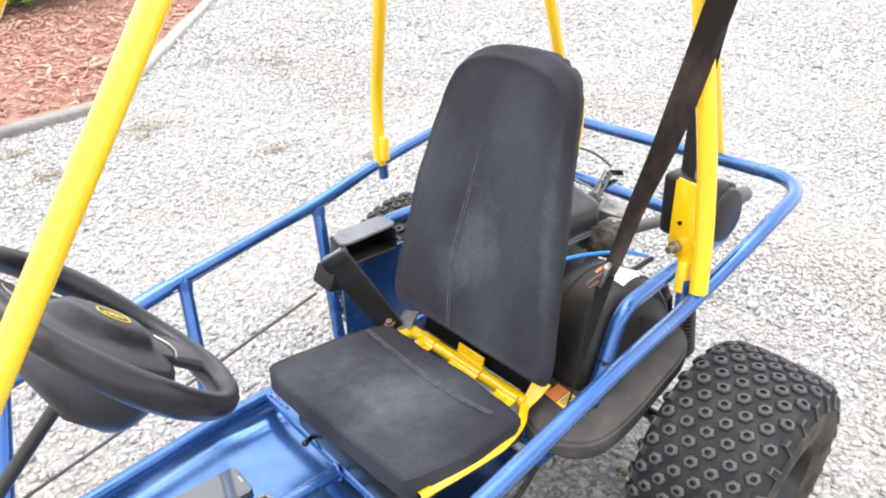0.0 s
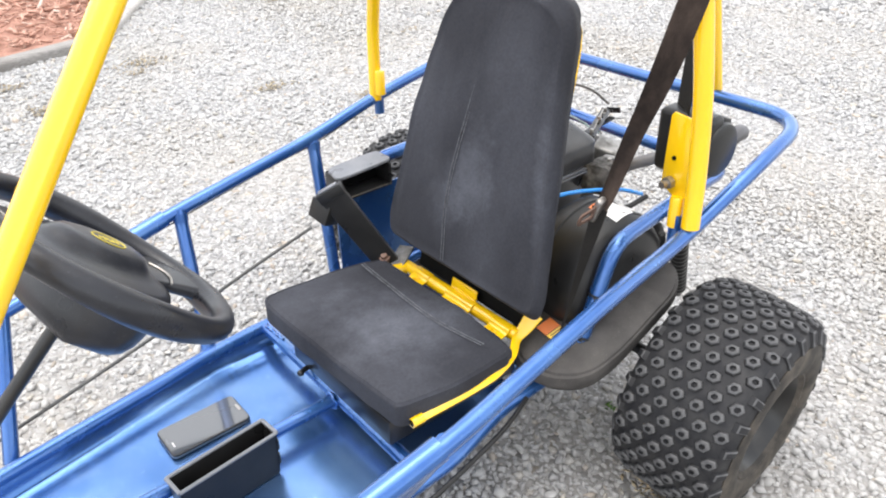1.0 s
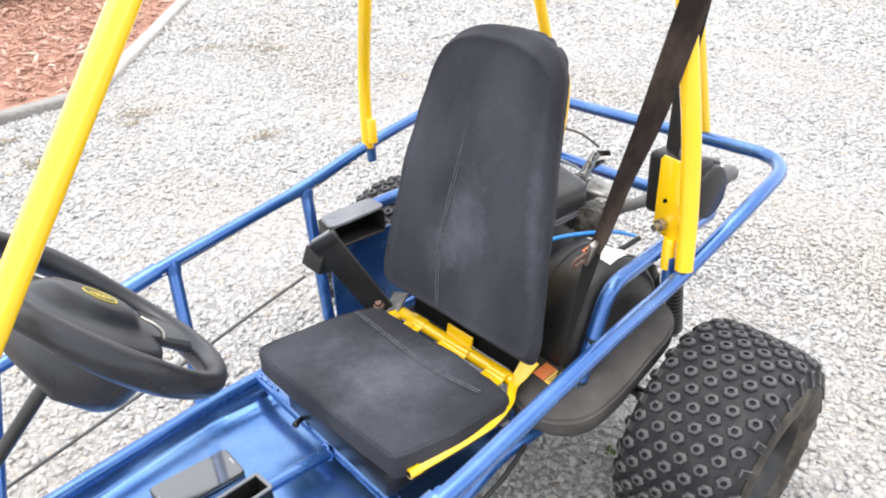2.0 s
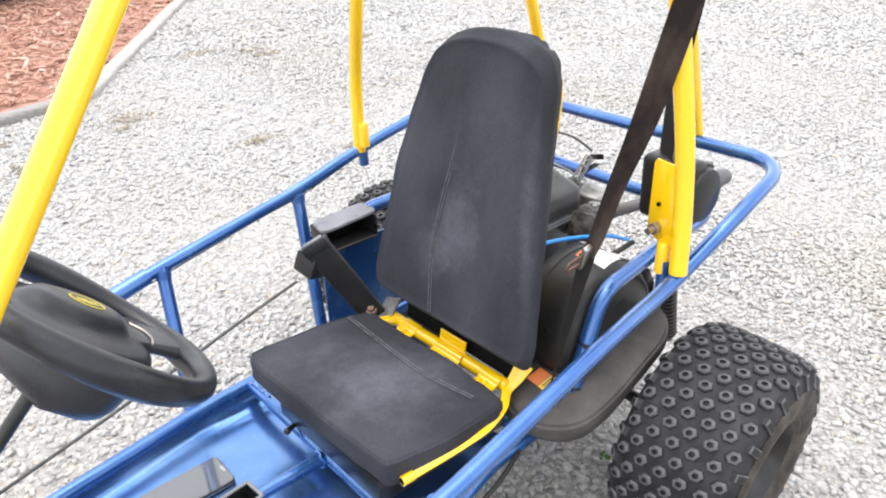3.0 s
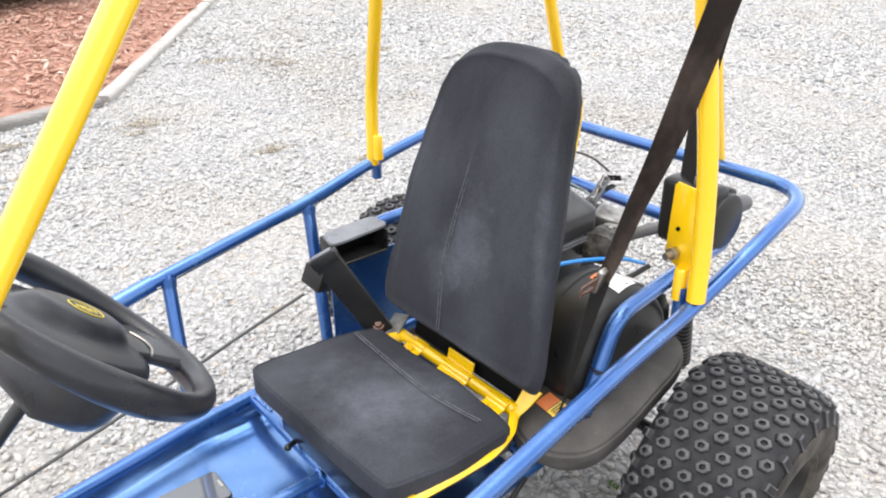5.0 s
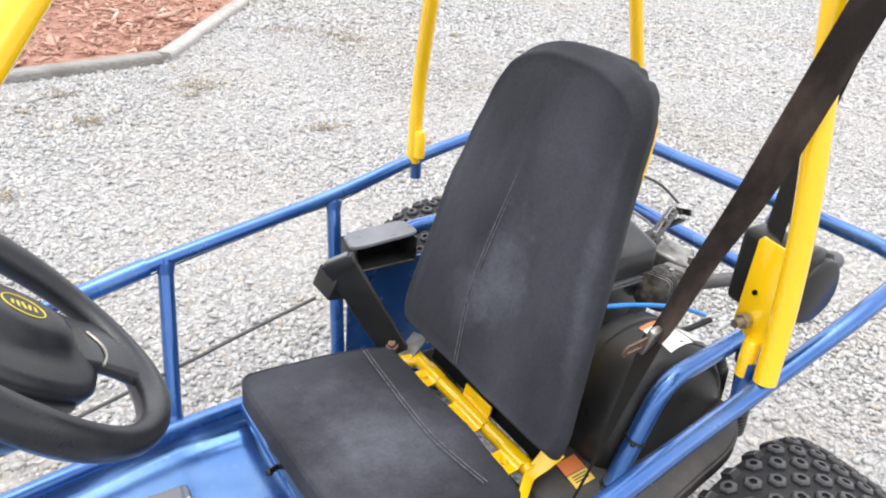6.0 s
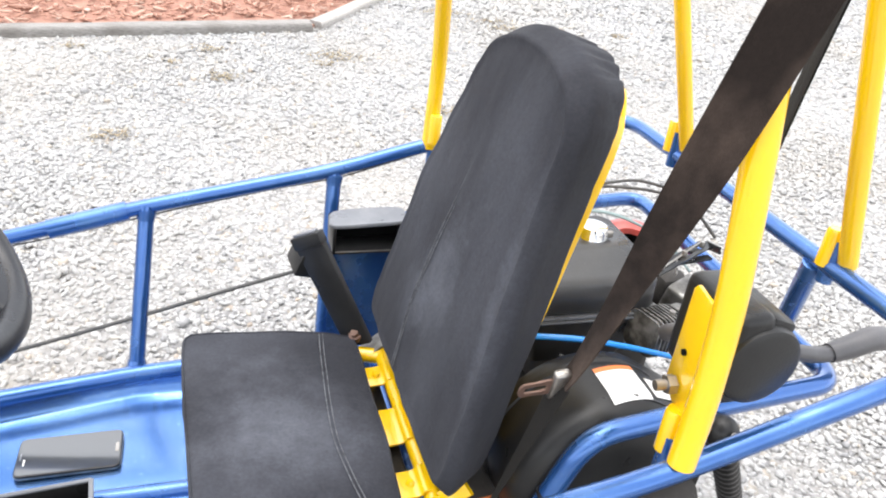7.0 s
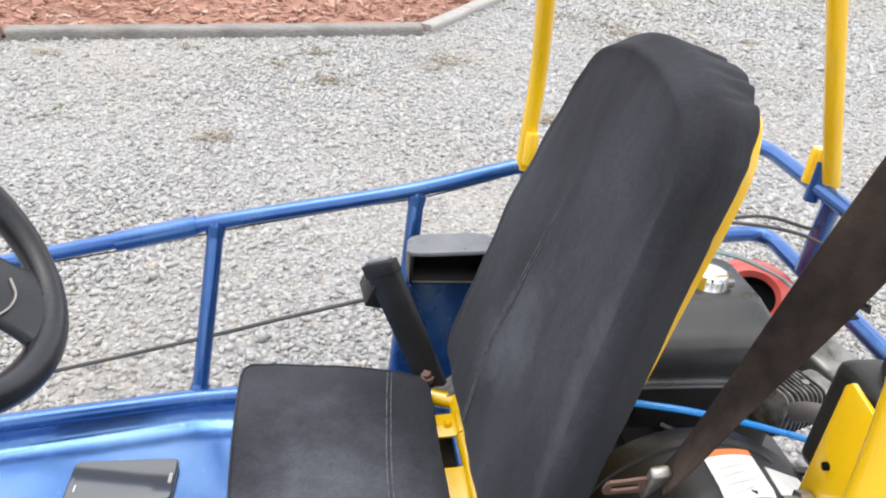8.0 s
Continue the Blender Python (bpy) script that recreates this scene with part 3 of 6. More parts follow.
def leafy(name, centre, spread, count, size, mat, label, seed, category="shrub"):
    """A shrub: short branching stems and many folded leaves with gaps."""
    rng = np.random.default_rng(seed)
    shrub = thing(name, label, category)
    base = Vector((centre[0], centre[1], float(rise(centre[1])) + (0.04 if spread[0] > 0.1 else 0.0)))
    shrub.location = base
    stems = bmesh.new()
    tips = []
    for _ in range(11):
        a, r = rng.uniform(0, 2 * math.pi), rng.uniform(0.2, 0.9)
        tip = Vector((math.cos(a) * spread[0] * r, math.sin(a) * spread[1] * r, spread[2] * rng.uniform(0.45, 0.9)))
        sweep(spline([(0, 0, -0.05), tip * 0.45 + Vector((0, 0, 0.08 * spread[2])), tip], 4), circle(min(0.009, 0.016 * max(spread)), 6), stems, scale=lambda t: 1.1 - 0.8 * t)
        tips.append(tip)
    part("stems", stems, TIMBER, shrub)
    leaf_v = np.array([(0, -1, 0), (0.55, -0.25, 0.16), (0.42, 0.5, 0.12), (0, 1.15, -0.12), (-0.42, 0.5, 0.12), (-0.55, -0.25, 0.16), (0, 0.1, 0)])
    leaf_f = [(0, 1, 6), (1, 2, 6), (2, 3, 6), (3, 4, 6), (4, 5, 6), (5, 0, 6)]
    clumps = np.array([t * float(rng.uniform(0.55, 1.1)) for t in tips for _ in range(4)]) + rng.normal(0, 0.08 * max(spread), (44, 3))
    spots = clumps[rng.integers(0, len(clumps), count)] + rng.normal(0, 1, (count, 3)) * np.array([0.10, 0.10, 0.07]) * max(spread) / 0.5
    spots[:, 2] = np.abs(spots[:, 2]) + 0.02
    s = size * rng.uniform(0.6, 1.3, count)
    data = scatter("crown", leaf_v, leaf_f, spots, turns_of(count, rng, 0.8), np.stack([s, s, s], -1), rng, 0.08)
    mesh_object("crown", data, mat, shrub, smooth=False)
    return shrub


build_ground()
build_bed()
landscape_timber((-6.0, 1.37), (-1.57, 2.522), "weathered grey timber edging a mulch bed")
landscape_timber((-1.55, 2.527), (0.113, 2.880), "weathered grey timber edging a mulch bed")
landscape_timber((0.140, 2.905), (1.487, 4.787), "pale weathered timber sunk along a mulch bed", 0.032, PALE_TIMBER)
landscape_timber((1.507, 4.815), (5.0, 9.88), "pale weathered timber sunk along a mulch bed", 0.032, PALE_TIMBER)
leafy("shrub", (0.38, 5.66), (0.62, 0.48, 0.58), 6800, 0.040, LEAF_DARK, "dense dark green leafy shrub in the mulch bed", 3)
leafy("shrub", (-0.50, 5.48), (0.60, 0.45, 0.5), 2600, 0.038, LEAF_DARK, "dark green leafy shrub beside a yellow-green plant", 13)
leafy("perennial", (0.06, 5.26), (0.24, 0.20, 0.24), 1400, 0.024, LEAF_LIME, "low yellow-green leafy plant in the mulch bed", 23, "plant")
leafy("weed", (0.142, -0.146), (0.03, 0.025, 0.010), 16, 0.0045, LEAF_DARK, "tiny green weed growing through the gravel under the kart", 43, "weed")
leafy("weed", (-1.17, 1.807), (0.03, 0.025, 0.010), 16, 0.006, LEAF_DARK, "tiny green weed in the open gravel", 53, "weed")
leafy("perennial", (1.10, 6.05), (0.20, 0.2, 0.20), 420, 0.022, LEAF_DARK, "small sparse green plant in the mulch bed", 33, "plant")


def build_petals():
    rng = np.random.default_rng(6)
    n = 90
    x, y = 1.36 + rng.normal(0, 0.22, n), 5.97 + rng.normal(0, 0.16, n)
    spots = np.stack([x, y, rise(y) + 0.09 + rng.uniform(0, 0.06, n)], -1)
    v = np.array([(0, 0, 0), (1, 0.2, 0.2), (0.5, 0.9, 0.25), (-0.6, 0.8, 0.2), (-1, -0.1, 0.22), (-0.3, -0.9, 0.2), (0.6, -0.8, 0.2)])
    f = [(0, 1, 2), (0, 2, 3), (0, 3, 4), (0, 4, 5), (0, 5, 6), (0, 6, 1)]
    data = scatter("fallen_petals", v, f, spots, turns_of(n, rng, 0.5), np.full((n, 3), 0.020), rng, 0.1)
    tagged(mesh_object("fallen_petals", data, PETALS, smooth=False), "scattered small cream flower petals on mulch", "petals", kind="stuff")


build_petals()


# ---- the go-kart ----
kart = thing("go_kart", "blue single-seat off-road go-kart with yellow roll cage parked on gravel", "go-kart")
# the chassis leans a little to one side; its parts below are in its own axes
KART = Matrix.Translation((0, -0.364, 0)) @ Matrix.Rotation(-0.058, 4, "X") @ Matrix.Translation((0, 0.364, 0))
kart.matrix_world = KART
RAIL = 0.0120


def build_frame():
    # upper side rail, round the back in one bent tube
    rail = [(-1.02, 0.355, 0.375), (-0.775, 0.380, 0.430), (-0.47, 0.388, 0.500), (-0.16, 0.412, 0.550), (0.0, 0.414, 0.597), (0.20, 0.418, 0.636), (0.373, 0.418, 0.650),
            (0.365, -0.312, 0.652), (0.20, -0.331, 0.629), (0.10, -0.317, 0.573), (0.05, -0.314, 0.553), (0.0, -0.318, 0.546), (-0.10, -0.334, 0.549), (-0.20, -0.351, 0.552), (-0.47, -0.376, 0.516), (-0.80, -0.36, 0.445), (-1.02, -0.33, 0.385)]
    path = filleted(rail, 0.075, 7)
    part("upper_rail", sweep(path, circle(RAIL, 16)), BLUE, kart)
    for a, b in (((-0.60, 0.381, 0.470), (-0.486, 0.387, 0.496)), ((-0.575, -0.371, 0.497), (-0.478, -0.375, 0.518))):
        bm = sweep([Vector(a), Vector(b)], circle(RAIL + 0.0035, 18))
        part("rail_sleeve", bm, BLUE, kart)
    posts = [((-0.490, 0.300, 0.235), (-0.458, 0.389, 0.503)), ((-0.186, 0.330, 0.235), (-0.160, 0.412, 0.550)), ((-0.845, 0.262, 0.235), (-0.775, 0.380, 0.430)),
             ((-0.490, -0.215, 0.235), (-0.470, -0.375, 0.520)), ((-0.845, -0.17, 0.235), (-0.80, -0.36, 0.445))]
    for a, b in posts:
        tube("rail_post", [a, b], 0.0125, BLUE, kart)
    # weld beads where posts meet the rail
    for a, b in posts[:2]:
        p, d = Vector(b), (Vector(b) - Vector(a)).normalized()
        bm = sweep([p - d * 0.024, p - d * 0.016, p - d * 0.008], circle(0.0145, 12), scale=lambda t: 0.92 + 0.16 * t)
        part("weld_bead", bm, BLUE, kart)
        q = Vector(a)
        bm = sweep([q + d * 0.012, q + d * 0.020, q + d * 0.030], circle(0.0155, 12), scale=lambda t: 1.15 - 0.3 * t)
        part("weld_bead", bm, BLUE, kart)
    # lower chassis tubes round the floor pan
    tube("chassis_tube", [(-1.05, 0.185, 0.245), (-0.865, 0.226, 0.247), (-0.49, 0.290, 0.250), (-0.375, 0.300, 0.250), (0.10, 0.300, 0.262)], 0.0135, BLUE, kart, bend=0.03)
    tube("chassis_tube", [(-1.05, -0.12, 0.245), (-0.865, -0.155, 0.247), (-0.49, -0.210, 0.250), (-0.32, -0.203, 0.250), (-0.19, -0.172, 0.252), (0.10, -0.165, 0.262)], 0.0135, BLUE, kart, bend=0.03)
    tube("cross_tube", [(-0.374, 0.292, 0.251), (-0.374, -0.202, 0.251)], 0.0125, BLUE, kart)
    tube("cross_tube", [(-0.10, 0.292, 0.256), (-0.10, -0.168, 0.256)], 0.0125, BLUE, kart)
    tube("cross_tube", [(-1.05, 0.185, 0.245), (-1.05, -0.12, 0.245)], 0.0135, BLUE, kart)
    tube("spine_tube", [(-0.387, 0.034, 0.249), (-1.04, 0.030, 0.247)], 0.0115, BLUE, kart)
    # weld runs along the cross tube
    for y0, y1 in ((0.10, 0.16), (-0.10, -0.02), (0.22, 0.27)):
        pts = [(-0.376 + 0.002 * math.sin(40 * y), y, 0.2645 + 0.0012 * math.sin(300 * y)) for y in np.linspace(y0, y1, 18)]
        part("weld_bead", sweep([Vector(p) for p in pts], circle(0.003, 6)), BLUE, kart)
    # bead round the spine where it meets the cross tube, and lumps at the corner
    bead = []
    for k in range(25):
        a = 2 * math.pi * k / 24
        r = 0.0135 + 0.0009 * math.sin(7 * a)
        bead.append(Vector((-0.388 + 0.0012 * math.sin(5 * a), 0.034 + r * math.cos(a), 0.249 + r * math.sin(a))))
    part("weld_bead", sweep(bead, circle(0.0034, 7), cap=False), BLUE, kart)
    for y0, y1 in ((0.262, 0.288), (-0.196, -0.172)):
        pts = [Vector((-0.377 - 0.002 * math.sin(210 * y), y, 0.2640 + 0.0014 * math.sin(330 * y))) for y in np.linspace(y0, y1, 12)]
        part("weld_bead", sweep(pts, circle(0.0036, 7)), BLUE, kart)
    # lower loop round the engine
    loop = [(-0.056, -0.203, 0.275), (0.030, -0.204, 0.498), (0.21, -0.183, 0.500), (0.408, -0.165, 0.500), (0.420, 0.385, 0.500), (0.10, 0.365, 0.487), (-0.05, 0.36, 0.486), (-0.15, 0.345, 0.40)]
    part("engine_loop", sweep(filleted(loop, 0.04, 7), circle(0.0135, 16)), BLUE, kart)
    for k in (0.30, 0.62):
        p = Vector((-0.056, -0.203, 0.275)).lerp(Vector((0.030, -0.204, 0.498)), k)
        d = Vector((0.086, -0.001, 0.223)).normalized()
        tie = part("cable_tie", sweep([p - d * 0.002, p + d * 0.002], circle(0.0152, 16)), BLACK_PLASTIC, kart)
        part("tie_head", block((0.006, 0.006, 0.005), (p.x - 0.013, p.y - 0.008, p.z + 0.003), 0.001), BLACK_PLASTIC, tie)
    tube("rear_post", [(0.364, -0.099, 0.645), (0.412, -0.047, 0.503)], 0.0135, BLUE, kart)
    tube("rear_post", [(0.374, 0.205, 0.645), (0.416, 0.262, 0.503)], 0.0135, BLUE, kart)
    # stubs that carry the cage
    for x, y, z in ((0.008, 0.412, 0.598), (0.062, -0.289, 0.558), (0.367, 0.240, 0.668), (0.367, -0.120, 0.668)):
        tube("cage_stub", [(x, y, z - 0.038), (x, y, z + 0.02)], 0.0105, BLUE, kart)


def build_pan():
    # floor sheet with a turned-up lip at each side
    bm = bmesh.new()
    xs = np.linspace(-1.05, -0.10, 40)
    rows = []
    for x in xs:
        t = np.clip((x + 0.865) / 0.375, 0, 1)
        far, near = 0.226 + (0.300 - 0.226) * t - 0.012 - 0.22 * max(0, -0.865 - x), -0.155 - 0.052 * t + 0.012 + 0.19 * max(0, -0.865 - x) + 0.20 * max(0, x + 0.32)
        prof = [(far, 0.250), (far - 0.004, 0.219), (far - 0.012, 0.2125)] + [(far + (near - far) * k / 12, 0.211 + 0.0014 * math.sin(7 * x + k)) for k in range(1, 12)] + [(near + 0.012, 0.2125), (near + 0.004, 0.219), (near, 0.250)]
        rows.append([bm.verts.new((x, y, z)) for y, z in prof])
    for a, b in zip(rows, rows[1:]):
        for k in range(len(a) - 1):
            bm.faces.new((a[k], a[k + 1], b[k + 1], b[k]))
    res = bmesh.ops.extrude_face_region(bm, geom=bm.faces[:])
    for v in res["geom"]:
        if isinstance(v, bmesh.types.BMVert):
            v.co.z -= 0.003
    part("floor_pan", bm, PAN_BLUE, kart, "glossy blue painted floor pan", angle=60)
    # blue side panel beside the seat
    m = axes((-0.075, 0.318, 0.36), (1, 0, 0.02), (0, 0.10, 1))
    part("side_panel", slab([(-0.11, -0.105), (0.12, -0.105), (0.12, 0.085), (-0.095, 0.085)], 0.003, m), BLUE, kart)


def cage_tube(pts, r=0.0138, bend=0.05):
    return tube("roll_cage_tube", pts, r, YELLOW, kart, "yellow painted steel roll cage tube", bend, 28)


def build_cage():
    # middle hoop, far and near legs, with clamp sleeves
    cage_tube([(0.000, 0.412, 0.592), (0.002, 0.408, 0.740), (-0.042, 0.298, 1.000), (-0.088, 0.168, 1.300), (-0.10, 0.10, 1.45)], 0.0128)
    cage_tube([(0.058, -0.316, 0.566), (0.063, -0.311, 0.645), (0.062, -0.304, 0.735), (0.056, -0.299, 0.800), (0.043, -0.271, 1.000), (0.028, -0.235, 1.300), (0.0, -0.14, 1.45)], 0.0138)
    for x, y, z in ((0.003, 0.396, 0.632), (0.060, -0.286, 0.583), (0.361, 0.249, 0.680), (0.361, -0.115, 0.678)):
        bm = sweep([Vector((x, y, z - 0.026)), Vector((x, y, z + 0.020)), Vector((x, y, z + 0.024))], circle(0.0105, 14), scale=lambda t: 1.0 if t < 0.9 else 0.85)
        part("clamp_sleeve", bm, YELLOW, kart)
    # rear legs
    cage_tube([(0.378, 0.226, 0.662), (0.232, 0.180, 1.000), (0.105, 0.155, 1.300), (0.03, 0.12, 1.45)], 0.0118)
    cage_tube([(0.376, -0.136, 0.662), (0.248, -0.150, 1.000), (0.155, -0.180, 1.300), (0.05, -0.16, 1.45)], 0.0120)
    # front legs rising from the nose to the roof
    cage_tube([(-1.056, -0.241, 0.440), (-0.773, -0.162, 0.800), (-0.615, -0.118, 1.000), (-0.379, -0.053, 1.300), (-0.26, -0.03, 1.45)], 0.0141)
    cage_tube([(-1.000, 0.353, 0.440), (-0.787, 0.269, 0.800), (-0.670, 0.222, 1.000), (-0.493, 0.153, 1.300), (-0.405, 0.118, 1.45)], 0.0148)
    cage_tube([(-0.405, 0.118, 1.45), (-0.26, -0.03, 1.45)])
    cage_tube([(-0.10, 0.10, 1.45), (0.03, 0.12, 1.45), (0.05, -0.16, 1.45), (0.0, -0.15, 1.45)], bend=0.01)
    cage_tube([(-0.405, 0.118, 1.45), (-0.10, 0.10, 1.45)], bend=0)
    cage_tube([(-0.26, -0.03, 1.45), (0.0, -0.15, 1.45)], bend=0)
    # plate that carries the belt reel
    m = axes((0.061, -0.283, 0.671), (0.10, 1.0, 0.0), (-0.03, 0.10, 1))
    outline = [(-0.028, -0.066), (0.010, -0.068), (0.032, -0.056), (0.026, 0.056), (0.021, 0.062), (-0.024, 0.058)]
    plate = part("belt_plate", slab(outline, 0.004, m, 0.0008), YELLOW, kart, "yellow steel bracket plate with a hole")
    bm = bmesh.new()
    n = (m.to_3x3() @ Vector((0, 0, 1))).normalized()
    if n.x > 0:
        n = -n
    c = Vector((0.0605, -0.270, 0.625))
    sweep([c, c + n * 0.009], circle(0.0098, 6), bm)
    part("plate_nut", bm, STEEL, plate, "dull steel nut and bolt end", smooth=False)
    bm = sweep([c, c + n * 0.020], circle(0.0056, 10))
    part("plate_bolt", bm, STEEL, plate)
    h = Vector((0.0605, -0.271, 0.664))
    # solid black disc: the hole's dark inside is painted, not cut
    part("plate_hole", sweep([h - n * 0.001, h + n * 0.0032], circle(0.0032, 10)), DULL_BLACK, plate, "black disc standing for a drilled hole")
    # upper belt guide plate
    m = axes((0.060, -0.232, 1.062), (0, 1, 0), (0, 0, 1))
    part("guide_plate", slab(rect(0.075, 0.060, 0.014), 0.004, m, 0.0008), YELLOW, kart)


def seat_shape(outline, front, back, crown, rim, wrinkle, seed, m, taper=(0.02, 0.02), border=0.07, top_taper=0.0, pleats=0.0):
    """A stuffed cover: outline in local x (across) and y (up), thickness along z from back to front. taper: how much each side draws in towards the back."""
    bm = bmesh.new()
    n = len(outline)
    cx = sum(p[0] for p in outline) / n
    cy = sum(p[1] for p in outline) / n
    top = max(p[1] for p in outline)
    layers = []
    for s in (0.12, 0.28, 0.44, 0.6, 0.74, 0.84, 0.91):
        s *= 1 - border
        layers.append((s, front + crown * (1 - s * s)))
    # shallow stitched groove, then a sloping border out to the widest line
    layers += [(1 - border * 1.42, front - 0.0010), (1 - border * 1.22, front + 0.0004), (1 - border * 1.04, front + 0.0006), (1 - border * 0.92, front - rim * 0.05), (1 - border * 0.80, front - rim * 0.22), (1 - border * 0.62, front - rim * 0.44), (1 - border * 0.34, front - rim * 0.70), (1 - border * 0.09, front - rim * 0.93)]
    wall = front - rim
    layers += [(1.0, wall - (wall - back) * k) for k in (0.15, 0.32, 0.48, 0.62, 0.75, 0.86, 0.95, 1.0)]
    # gathers of the cover: place along the rim, half width, depth
    rng = random.Random(seed)
    gathers = []
    k = rng.random() * 6
    while pleats and k < n:
        gathers.append((k, rng.uniform(1.5, 2.8), rng.uniform(0.4, 1.0), rng.uniform(0.0, 0.35), rng.uniform(-8, 8)))
        k += rng.uniform(5.0, 11.0)
    rings = []
    for s, z in layers:
        ring = []
        deep = min(1.0, max(0.0, (front - rim * 0.5 - z) / (front - rim * 0.5 - back)))
        for k, (x, y) in enumerate(outline):
            side = taper[0] if x > cx else taper[1]
            q = Vector((cx + (x - cx) * s * (1.0 - side * deep), cy + (y - cy) * s * (1.0 - top_taper * deep * (y > cy)), z))
            w = 0.0016 * noise.noise(Vector((q.x * 34 + seed, q.y * 22, 5.0))) + wrinkle * noise.noise(Vector((q.x * 9 + seed, q.y * 9, q.z * 9)))
            fold = 0.0022 * deep * noise.noise(Vector((q.x * 30 + seed, q.y * 14, z * 25)))
            if pleats and deep > 0.05:
                high = min(1.0, max(0.12, (y - 0.62 * top) / (0.22 * top)))
                for at, half, depth, start, drift in gathers:
                    d = (k - at - drift * deep + n / 2) % n - n / 2
                    if abs(d) < half * 2.2 and deep > start:
                        fold -= pleats * depth * high * min(1.0, (deep - start) * 2.2) * math.exp(-(d / half) ** 2)
                fold += pleats * 0.55 * high * min(1.0, deep * 1.6)
            d = Vector((x - cx, y - cy, 0)).normalized()
            ring.append(bm.verts.new(q + Vector((0, 0, w * (1 - 0.7 * deep))) + d * fold))
        rings.append(ring)
    c0 = bm.verts.new((cx, cy, front + crown))
    for k in range(n):
        bm.faces.new((c0, rings[0][k], rings[0][(k + 1) % n]))
    for a, b in zip(rings, rings[1:]):
        for k in range(n):
            j = (k + 1) % n
            bm.faces.new((a[k], b[k], b[j], a[j]))
    bm.faces.new(rings[-1][::-1])
    bmesh.ops.transform(bm, matrix=m, verts=bm.verts)
    return bm


def closed_curve(pts, n=120):
    """A smooth closed outline through points, evenly stepped."""
    pts = [Vector((*p, 0)) for p in pts]
    k = len(pts)
    fine = []
    for i in range(k):
        a, b, c, d = pts[i - 1], pts[i], pts[(i + 1) % k], pts[(i + 2) % k]
        for s in range(12):
            t = s / 12
            fine.append(0.5 * (2 * b + (c - a) * t + (2 * a - 5 * b + 4 * c - d) * t * t + (3 * b - a - 3 * c + d) * t ** 3))
    lens = np.cumsum([0] + [(fine[(i + 1) % len(fine)] - fine[i]).length for i in range(len(fine))])
    out = []
    for s in np.linspace(0, lens[-1], n, endpoint=False):
        i = int(np.searchsorted(lens, s, side="right")) - 1
        f = (s - lens[i]) / max(1e-9, lens[i + 1] - lens[i])
        p = fine[i % len(fine)].lerp(fine[(i + 1) % len(fine)], f)
        out.append((p.x, p.y))
    return out


BACK = axes((-0.132, 0.014, 0.402), (0, 1, 0), (0.2443, 0, 0.9697))
if (BACK.to_3x3() @ Vector((0, 0, 1))).x > 0:
    BACK = BACK @ Matrix.Diagonal((-1, 1, -1, 1))


